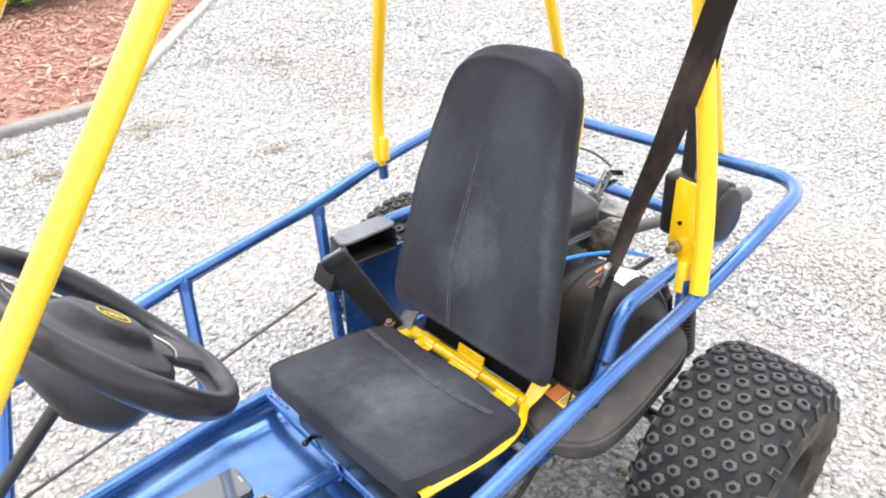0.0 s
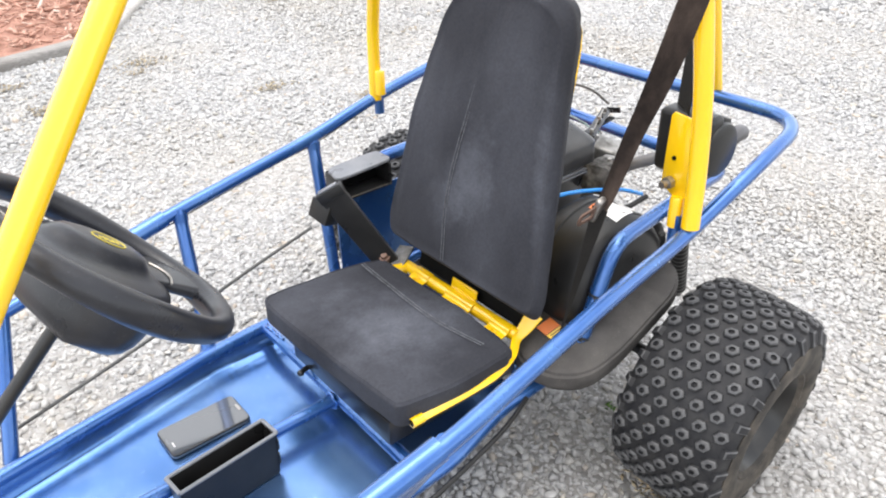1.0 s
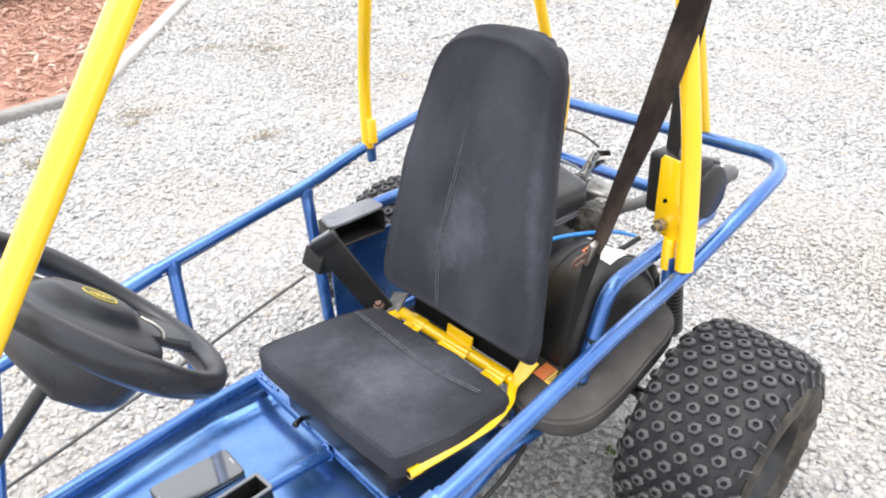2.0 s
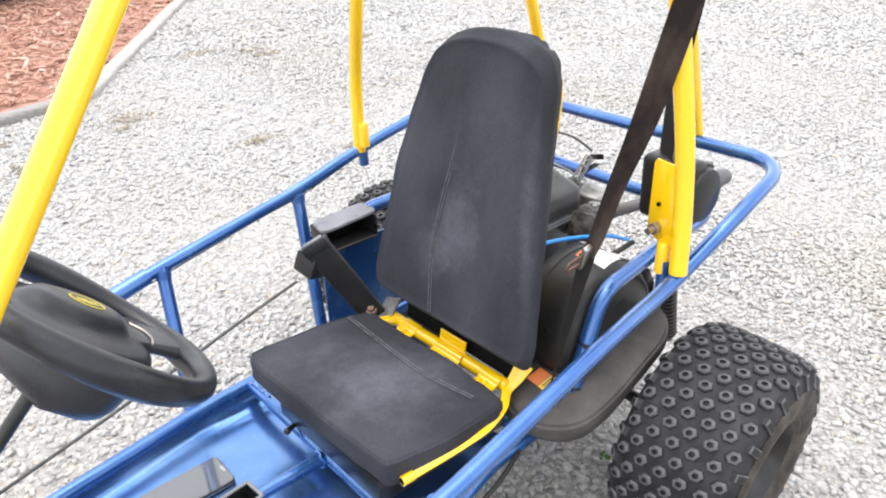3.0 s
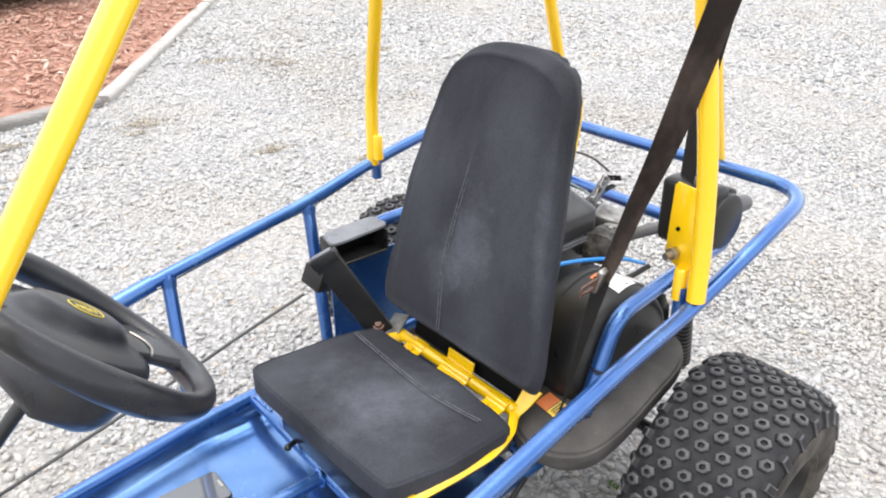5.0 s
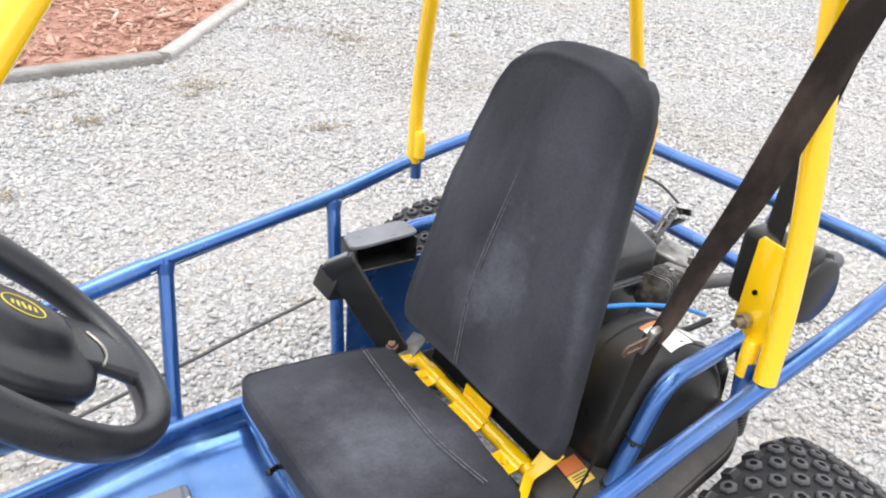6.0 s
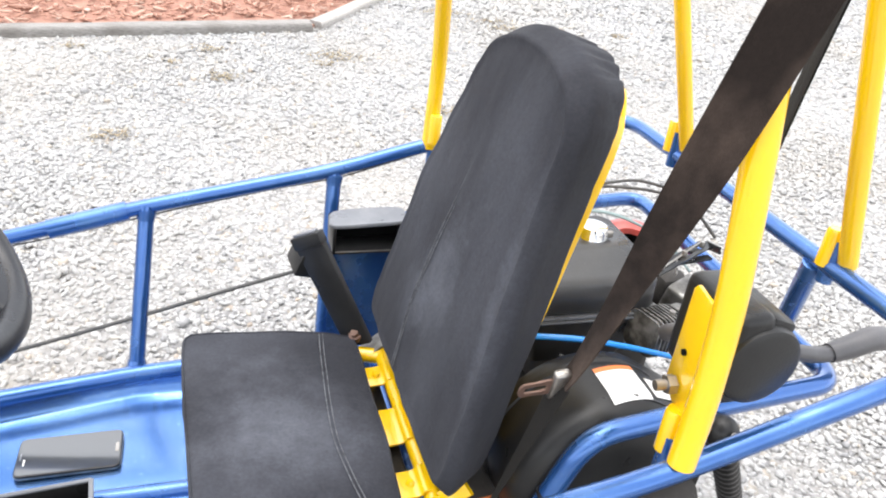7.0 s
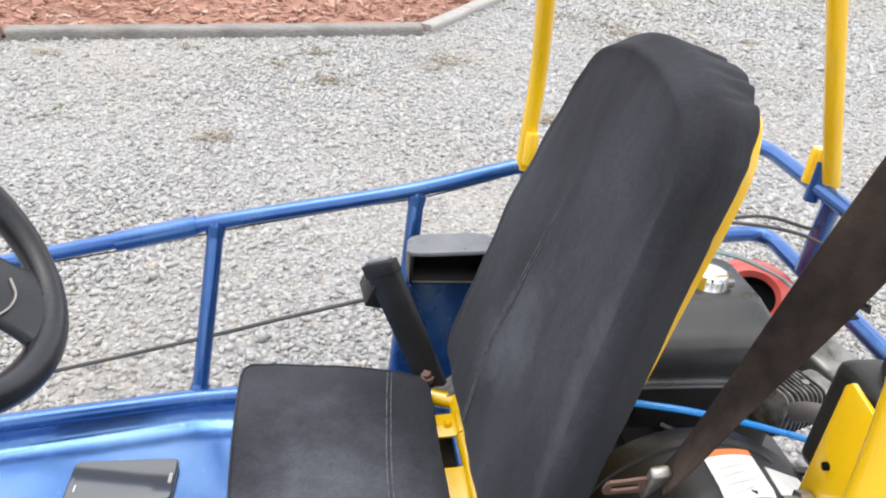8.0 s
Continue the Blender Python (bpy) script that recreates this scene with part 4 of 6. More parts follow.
def build_seat():
    heights = (0.482, 0.447, 0.398, 0.334, 0.242, 0.142, 0.052)
    near = list(zip((0.1204, 0.1439, 0.1530, 0.1630, 0.1775, 0.1919, 0.2057), heights))
    far = list(zip((0.1084, 0.1363, 0.1531, 0.1680, 0.1836, 0.1967, 0.2091), heights))
    foot = [(0.205, 0.016), (0.195, 0.000), (0.168, -0.004)]
    ring = [(0.0, 0.508), (0.066, 0.503)] + near + foot + [(0.08, -0.003), (-0.08, -0.003)] + [(-x, y) for x, y in foot[::-1]] + [(-x, y) for x, y in far[::-1]] + [(-0.060, 0.503)]
    outline = closed_curve(ring, 480)
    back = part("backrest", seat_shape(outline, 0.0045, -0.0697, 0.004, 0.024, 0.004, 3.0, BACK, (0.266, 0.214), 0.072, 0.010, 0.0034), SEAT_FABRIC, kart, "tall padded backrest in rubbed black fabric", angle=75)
    # vertical seam, twin rows of stitching
    seam = [Vector((x, y, z)) for x, y, z in ((-0.030, 0.020, 0.0075), (-0.034, 0.05, 0.0080), (-0.041, 0.10, 0.0088), (-0.043, 0.16, 0.0092), (-0.038, 0.22, 0.0092), (-0.030, 0.28, 0.0086), (-0.021, 0.35, 0.0072))]
    for dx, dz, text in ((0, 0, "pale stitched seam"), (0.0055, -0.0004, "")):
        part("seam", sweep(spline([BACK @ (p + Vector((dx, 0, dz))) for p in seam]), circle(0.0007, 6)), STITCH, back, text)
    # yellow back shell behind the padding
    side = [(0.058, 0.482), (0.080, 0.466), (0.094, 0.445), (0.102, 0.405), (0.105, 0.345), (0.108, 0.282), (0.111, 0.239), (0.112, 0.190), (0.106, 0.120), (0.098, 0.020)]
    shell = closed_curve(side + [(-x, y) for x, y in side[::-1]], 120)
    part("back_shell", slab(shell, 0.0155, BACK @ Matrix.Translation((0, 0, -0.0778)), 0.002), YELLOW, back, "yellow steel seat shell")
    # cushion
    low, top = -0.399, -0.155
    mid = (low + top) / 2
    ring = [(-0.210, low + 0.020), (-0.205, low - 0.004), (-0.178, low - 0.011), (-0.08, low - 0.009), (0.08, low), (0.154, low + 0.004), (0.171, low + 0.010), (0.178, low + 0.040), (0.186, mid), (0.180, top - 0.04), (0.170, top - 0.013), (0.155, top - 0.002), (0.06, top + 0.003), (-0.06, top + 0.003), (-0.182, top + 0.001), (-0.201, top - 0.022), (-0.211, mid)]
    m = axes((0, 0, 0.381), (0, 1, 0), (1, 0, 0.0))
    if (m.to_3x3() @ Vector((0, 0, 1))).z < 0:
        m = m @ Matrix.Diagonal((-1, 1, -1, 1))
    bm = seat_shape(closed_curve(ring, 240), -0.004, -0.046, 0.006, 0.004, 0.006, 8.0, m, (0.0, 0.0), 0.022)
    for v in bm.verts:
        v.co.z -= 0.055 * (v.co.x + 0.30) + 0.10 * max(0.0, v.co.x + 0.20)
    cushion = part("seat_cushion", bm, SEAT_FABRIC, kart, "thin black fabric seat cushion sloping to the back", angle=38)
    line = [(-0.212, 0.185), (-0.216, 0.14), (-0.220, 0.08), (-0.223, 0.03), (-0.224, -0.04), (-0.216, -0.10), (-0.207, -0.145)]
    for dx, text in ((0, "curved stitched seam"), (0.0055, "")):
        row = [Vector((x + dx, y, 0.3845 + 0.0022 * math.cos(y * 8) - 0.055 * (x + dx + 0.30))) for x, y in line]
        part("seam", sweep(spline(row), circle(0.0007, 6)), STITCH, cushion, text)
    # Base block runs further back as dark fill below the hinge opening.
    part("seat_base", block((0.265, 0.29, 0.05), (-0.258, 0.005, 0.300), 0.006), BLACK_METAL, cushion)
    part("seat_base_tube", sweep(filleted([Vector((-0.33, 0.11, 0.315)), Vector((-0.33, 0.11, 0.255))], 0), circle(0.01)), BLUE, cushion)
    part("seat_base_tube", sweep(filleted([Vector((-0.33, -0.11, 0.315)), Vector((-0.33, -0.11, 0.255))], 0), circle(0.01)), BLUE, cushion)
    # pivot tube, tabs and straps
    hinge = tube("seat_hinge", [(-0.114, 0.180, 0.339), (-0.108, -0.128, 0.338)], 0.0125, YELLOW, kart, "yellow steel pivot tube between cushion and backrest")
    for y, w, bolted in ((0.120, 0.042, 1), (0.010, 0.070, 0), (-0.096, 0.044, 1)):
        x, z = -0.111, 0.338
        # tab welded to the tube, running in under the cushion
        tab = [Vector((x + 0.004, y, z + 0.0125)), Vector((x - 0.008, y, z + 0.0120)), Vector((x - 0.016, y, z + 0.004)), Vector((x - 0.046, y, z + 0.001))]
        part("hinge_tab", sweep(spline(tab, 5), rect(0.0032, w, 0.0006), side=(0, 0, 1)), YELLOW, hinge)
        if bolted:
            part("tab_bolt", lathe([(0, 0.006), (0.004, 0.006), (0.006, 0.003), (0.006, 0)], 8, Matrix.Translation((x - 0.023, y, z + 0.004))), YELLOW, hinge)
        else:
            part("back_tab", block((0.0035, w * 0.95, 0.026), bev=0.0008, m=Matrix.Translation((x + 0.006, y + 0.004, z + 0.020)) @ Euler((0, 0.25, 0)).to_matrix().to_4x4()), YELLOW, hinge)
    part("hinge_elbow", sweep([Vector((-0.114, 0.170, 0.338)), Vector((-0.150, 0.182, 0.338))], circle(0.0125, 16)), YELLOW, hinge)
    # upright ear at the near end, drawn out into a flattened strap under the cushion
    ear = [(-0.076, -0.136, 0.374), (-0.094, -0.132, 0.352), (-0.115, -0.132, 0.338), (-0.155, -0.162, 0.342), (-0.209, -0.183, 0.347), (-0.255, -0.186, 0.348), (-0.303, -0.185, 0.348), (-0.372, -0.180, 0.346)]
    part("seat_strap", sweep(spline([Vector(p) for p in ear]), rect(0.024, 0.006, 0.002), side=(0.35, 0.25, 0.9), scale=lambda t: 1.30 - 0.60 * t / 0.3 if t < 0.3 else 0.70 - 0.16 * min(1, (t - 0.3) / 0.25)), YELLOW, hinge, "flattened yellow strap along the cushion")
    part("strap_end", sweep([Vector((-0.356, -0.181, 0.346)), Vector((-0.376, -0.180, 0.346))], circle(0.0078, 14)), YELLOW, hinge)
    # solid black plug paints the shaded inside of the tube end
    part("strap_bore", sweep([Vector((-0.366, -0.1805, 0.346)), Vector((-0.3765, -0.180, 0.346))], circle(0.0054, 12)), DULL_BLACK, hinge, "black plug standing for the shaded tube bore")
    part("pivot_plate", block((0.056, 0.042, 0.004), bev=0.0012, m=Matrix.Translation((-0.116, 0.193, 0.351)) @ Euler((-0.3, -0.5, 0.3)).to_matrix().to_4x4()), ALLOY, hinge, "pale grey pivot plate")
    # Added dark sheet: blocks the view under the backrest, giving the shade there.
    part("dark_backing_sheet", block((0.004, 0.29, 0.060), bev=0.001, m=Matrix.Translation((-0.086, 0.015, 0.372)) @ Euler((0, 0.25, 0)).to_matrix().to_4x4()), DULL_BLACK, hinge, "dark sheet added to shade the opening behind the hinge")
    rod = tube("latch_rod", [(-0.402, 0.113, 0.267), (-0.385, 0.117, 0.268), (-0.345, 0.126, 0.270)], 0.0048, BLACK_METAL, kart, "short dark rod end")
    part("rod_head", lathe([(0, 0.004), (0.004, 0.0035), (0.0062, 0.001), (0.0062, -0.004), (0, -0.005)], 12, Matrix.Translation((-0.402, 0.1125, 0.267)) @ Euler((0, -1.3, 0.25)).to_matrix().to_4x4()), BLACK_METAL, rod)
    tube("brake_hose", [(-0.14, -0.185, 0.256), (-0.2115, -0.2074, 0.250), (-0.2907, -0.2219, 0.246), (-0.34, -0.229, 0.243), (-0.40, -0.232, 0.236), (-0.48, -0.215, 0.222)], 0.0042, BLACK_PLASTIC, kart, smooth_path=True)


def build_steering():
    n = Vector((math.sin(0.808), 0, math.cos(0.808)))
    m = axes((-0.679, 0.0, 0.675), (0, 1, 0), (-n.z, 0, n.x))
    if (m.to_3x3() @ Vector((0, 0, 1))).dot(n) < 0:
        m = m @ Matrix.Diagonal((-1, 1, -1, 1))
    R = 0.1605
    bm = bmesh.new()
    k = 72
    rings = []
    for i in range(k):
        a = 2 * math.pi * i / k
        grip = 0.0162 + 0.0016 * math.cos(4 * a) + 0.0006 * math.sin(36 * a) * (math.cos(a) ** 2 < 0.35)
        ring = []
        for f in range(14):
            b = 2 * math.pi * f / 14
            r = R + grip * math.cos(b)
            ring.append(bm.verts.new((r * math.cos(a), r * math.sin(a), grip * 1.05 * math.sin(b))))
        rings.append(ring)
    for i in range(k):
        p, q = rings[i], rings[(i + 1) % k]
        for f in range(14):
            g = (f + 1) % 14
            bm.faces.new((p[f], p[g], q[g], q[f]))
    bmesh.ops.transform(bm, matrix=m, verts=bm.verts)
    wheel = part("steering_wheel", bm, WHEEL_PLASTIC, kart, "black moulded plastic steering wheel", angle=80)
    mh = Matrix(((n.z, 0, n.x, -0.679), (0, 1, 0, 0), (-n.x, 0, n.z, 0.675), (0, 0, 0, 1))) @ Matrix.Rotation(radians(12), 4, 'Z')

    def loft(loops, turn=None):
        bm = bmesh.new()
        rings = [[bm.verts.new(p) for p in loop] for loop in loops]
        bm.faces.new(rings[0])
        bm.faces.new(rings[-1][::-1])
        k = len(rings[0])
        for a, b in zip(rings, rings[1:]):
            for i in range(k):
                bm.faces.new((a[i], b[i], b[(i + 1) % k], a[(i + 1) % k]))
        bmesh.ops.transform(bm, matrix=turn or m, verts=bm.verts)
        return bm
    # hub pad almost filling the rim, with a raised oval middle
    outline = closed_curve([(0.112, 0.010), (0.104, 0.052), (0.068, 0.092), (0.0, 0.106), (-0.068, 0.092), (-0.104, 0.052), (-0.112, 0.010), (-0.102, -0.030), (-0.070, -0.064), (0.0, -0.080), (0.070, -0.064), (0.102, -0.030)], 72)
    loops = []
    for s, z, squash in ((0.18, 0.0205, 0.62), (0.40, 0.0195, 0.62), (0.53, 0.0160, 0.66), (0.60, 0.0090, 0.72), (0.66, 0.0020, 0.80), (0.74, -0.0015, 0.90), (0.88, -0.0050, 0.98), (0.96, -0.0090, 1.0), (1.0, -0.0160, 1.0), (0.97, -0.0300, 1.0)):
        loops.append([(x * s, 0.004 + (y - 0.004) * s * squash, z) for x, y in outline])
    part("hub_pad", loft(loops, mh), WHEEL_PLASTIC, wheel, "moulded hub pad with a raised oval middle", angle=50)
    # boxy shroud tapering down to the column
    base = [(0.086, 0.058), (-0.086, 0.058), (-0.092, -0.052), (-0.062, -0.082), (0.062, -0.082), (0.092, -0.052)]
    rounded = filleted([Vector((*p, 0)) for p in base + base[:2]], 0.040, 6)[7:-1]
    rounded = [(p.x, p.y) for p in rounded]
    loops = []
    for s, z in ((0.97, -0.022), (0.96, -0.034), (0.93, -0.054), (0.89, -0.070), (0.83, -0.081), (0.75, -0.088), (0.62, -0.092), (0.25, -0.094)):
        loop = [(x * s, y * s, z) for x, y in rounded]
        loops.append(loop)
    part("column_shroud", loft(loops), WHEEL_PLASTIC, wheel, "rounded dark plastic column shroud", angle=85)
    # one broad spoke each side, flowing into the rim
    for sx in (1, -1):
        a = [Vector((0.080 * sx, 0.032, -0.011)), Vector((0.108 * sx, 0.031, -0.008)), Vector((0.130 * sx, 0.029, -0.004)), Vector((0.150 * sx, 0.028, 0.0))]
        bm = sweep(spline([mh @ p for p in a]), rect(0.015, 0.088, 0.006), side=n, scale=lambda t: 1.05 - 0.12 * math.sin(math.pi * t) + 0.25 * t * t)
        part("spoke", bm, WHEEL_PLASTIC, wheel)
        trim = spline([mh @ Vector((0.110 * sx, 0.046, 0.0005)), mh @ Vector((0.118 * sx, 0.026, 0.0024)), mh @ Vector((0.115 * sx, 0.004, 0.0028)), mh @ Vector((0.104 * sx, -0.016, 0.0005))])
        part("spoke_trim", sweep(trim, circle(0.0016, 6)), STEEL, wheel, "thin bright trim line")
    # oval emblem: ring and plain bars
    ring = [mh @ Vector((0.0230 * math.cos(a), 0.002 + 0.0150 * math.sin(a), 0.0206)) for a in np.linspace(0, 2 * math.pi, 41)]
    part("emblem_ring", sweep(ring, circle(0.0008, 6), cap=False), YELLOW_INK, wheel, "yellow oval emblem outline")
    for i in range(5):
        c = Vector((-0.0124 + 0.0062 * i, 0.002, 0.0208))
        part("emblem_bar", block((0.0026, 0.0110 - 0.0016 * abs(i - 2), 0.0006), bev=0, m=mh @ Matrix.Translation(c) @ Matrix.Rotation(radians(-14 + 9 * (i % 3)), 4, "Z")), YELLOW_INK, wheel)
    # column
    tube("steering_column", [(-0.735, 0.0, 0.618), (-0.82, 0.0, 0.536), (-1.03, 0.0, 0.330)], 0.0084, BLACK_METAL, kart, "black steel steering column", bend=0.01)
    tube("column_brace", [(-0.90, 0.200, 0.255), (-0.955, 0.0, 0.395), (-0.90, -0.14, 0.255)], 0.0105, BLUE, kart)


KNOB_V, KNOB_F = [], []
for ring_r, ring_h in ((0.0138, -0.004), (0.0120, 0.0040), (0.0102, 0.0070), (0.0056, 0.0073), (0.0044, 0.0028)):
    for i in range(6):
        a = math.pi / 3 * i
        KNOB_V.append((ring_r * 0.87 * math.cos(a), ring_r * 1.03 * math.sin(a), ring_h))
for level in range(4):
    for i in range(6):
        j = (i + 1) % 6
        KNOB_F.append((level * 6 + i, level * 6 + j, level * 6 + 6 + j, level * 6 + 6 + i))
KNOB_F.append(tuple(range(24, 30)))
# plain tapered bar on the tyre's shoulder
LUG_V = [(x * w, y * l, h) for w, l, h in ((0.0085, 0.0150, -0.004), (0.0068, 0.0125, 0.0035), (0.0050, 0.0100, 0.0052)) for x, y in ((-1, -1), (1, -1), (1, 1), (-1, 1))]
LUG_F = [(4 * k + i, 4 * k + (i + 1) % 4, 4 * k + 4 + (i + 1) % 4, 4 * k + 4 + i) for k in range(2) for i in range(4)] + [(8, 9, 10, 11)]
# rear axle: forward, along to the opposite side, up
AXLE = axes((0.1655, -0.364, 0.2017), (1, 0.06, 0), (-0.06, 1, 0.071))


def build_tyre(along, outward, label):
    """Wide turf tyre with staggered hollow six-sided knobs, on a dished steel rim. along: place on the axle."""
    w = 0.209
    half = [(0.090, 0.034), (0.093, 0.014), (0.102, 0.005), (0.128, 0.000), (0.154, 0.002), (0.170, 0.007), (0.181, 0.014), (0.1885, 0.025), (0.1925, 0.040), (0.1945, 0.060), (0.1955, 0.085)]
    prof = half + [(r, w - h) for r, h in half[::-1]]
    turn = AXLE @ Matrix.Translation((0, along - outward * w / 2, 0)) @ Matrix(((1, 0, 0, 0), (0, 0, outward, 0), (0, 1, 0, 0), (0, 0, 0, 1)))
    tyre = part("rear_tyre", lathe(prof, 72, turn), RUBBER, kart, label, angle=60)
    ring = [(0.094, w - 0.0120), (0.103, w - 0.0036), (0.107, w - 0.0042), (0.111, w - 0.0008), (0.128, w + 0.0024), (0.148, w + 0.0014), (0.160, w - 0.0022), (0.158, w - 0.0058), (0.128, w - 0.004), (0.104, w - 0.0085)]
    part("sidewall", lathe(ring + ring[:1], 72, turn), SIDEWALL, tyre, "dusty brown tyre sidewall")
    rim = [(0.0000, w * 0.25), (0.0255, w * 0.25), (0.0306, w * 0.32), (0.0509, w * 0.30), (0.0678, w * 0.20), (0.0780, w * 0.45), (0.0830, w - 0.034), (0.0881, w - 0.026), (0.0949, w - 0.017), (0.0966, w - 0.012),
           (0.0933, w - 0.010), (0.0881, w - 0.017), (0.0797, w - 0.036), (0.0746, w * 0.3), (0.0661, w * 0.14), (0.0000, w * 0.18)]
    part("rim", lathe(rim, 56, turn), BLACK_METAL, tyre, "black dished steel rim")
    data = cloud_mesh("knob", KNOB_V, KNOB_F)
    data.materials.append(RUBBER)
    data.materials.append(KNOB_RUBBER)
    for k, face in enumerate(data.polygons):
        face.material_index = 1 if 6 <= k < 18 else 0
    lug = cloud_mesh("shoulder_lug", LUG_V, LUG_F)
    lug.materials.append(RUBBER)
    lug.materials.append(KNOB_RUBBER)
    for k, face in enumerate(lug.polygons):
        face.material_index = 1 if 4 <= k < 8 else 0
    rng = random.Random(2)
    radii, heights = [p[0] for p in half[3:]], [p[1] for p in half[3:]]
    for col in range(-7, 5):
        y = 0.0235 + 0.0171 * col
        edge = w / 2 - abs(y)
        r = float(np.interp(edge, heights, radii))
        slope = math.atan2(float(np.interp(edge + 0.006, heights, radii)) - float(np.interp(edge - 0.006, heights, radii)), 0.012)
        tilt = slope if y < 0 else -slope
        for i in range(24):
            a = radians(15 * i + 3.85 + 7.5 * (col % 2))
            outer = abs(y) > 0.088
            ob = new("shoulder_lug", lug) if outer else new("knob", data)
            ob.parent = tyre
            spin = Euler((0, math.pi / 2 - a, 0)).to_matrix().to_4x4() @ Euler((tilt, 0, 0)).to_matrix().to_4x4() @ Euler((0, 0, rng.uniform(-0.14, 0.14) + (0 if outer else math.pi / 6))).to_matrix().to_4x4()
            ob.matrix_local = AXLE @ Matrix.Translation((r * math.cos(a), along + y, r * math.sin(a))) @ spin
    return tyre


def rounded_box_loft(levels):
    """Rounded-rectangle loops stacked: each level is (z, x0, x1, y0, y1, corner radius)."""
    bm = bmesh.new()
    rings = []
    for z, x0, x1, y0, y1, r in levels:
        loop = []
        for cx, cy, a0 in ((x1 - r, y1 - r, 0), (x0 + r, y1 - r, 90), (x0 + r, y0 + r, 180), (x1 - r, y0 + r, 270)):
            for k in range(6):
                a = radians(a0 + 18 * k)
                loop.append(bm.verts.new((cx + r * math.cos(a), cy + r * math.sin(a), z)))
        rings.append(loop)
    bm.faces.new(rings[0][::-1])
    bm.faces.new(rings[-1])
    for a, b in zip(rings, rings[1:]):
        for k in range(len(a)):
            j = (k + 1) % len(a)
            bm.faces.new((a[k], a[j], b[j], b[k]))
    return bm


def perforated_strip(a, b, width, thick, holes, up=(0, 0, 1)):
    """A flat steel strip from a to b with square slots cut along it."""
    a, b = Vector(a), Vector(b)
    d = b - a
    m = axes(a, d, Vector(up).cross(d))
    bm = bmesh.new()
    edge = sorted({0.0, 1.0, *[h - 0.045 for h in holes], *[h + 0.045 for h in holes]})
    rows = (-width / 2, -width * 0.2, width * 0.2, width / 2)
    grid = {(i, j, k): bm.verts.new(m @ Vector((t * d.length, y, z))) for i, t in enumerate(edge) for j, y in enumerate(rows) for k, z in enumerate((thick / 2, -thick / 2))}
    cells = set()
    for i in range(len(edge) - 1):
        mid = (edge[i] + edge[i + 1]) / 2
        for j in range(3):
            if not (j == 1 and any(abs(mid - h) < 0.03 for h in holes)):
                cells.add((i, j))
    for i, j in cells:
        bm.faces.new([grid[q] for q in ((i, j, 0), (i + 1, j, 0), (i + 1, j + 1, 0), (i, j + 1, 0))])
        bm.faces.new([grid[q] for q in ((i, j, 1), (i, j + 1, 1), (i + 1, j + 1, 1), (i + 1, j, 1))])
        for di, dj, p, q in ((-1, 0, (i, j), (i, j + 1)), (1, 0, (i + 1, j), (i + 1, j + 1)), (0, -1, (i, j), (i + 1, j)), (0, 1, (i, j + 1), (i + 1, j + 1))):
            if (i + di, j + dj) not in cells:
                bm.faces.new([grid[(*p, 0)], grid[(*q, 0)], grid[(*q, 1)], grid[(*p, 1)]])
    return bm


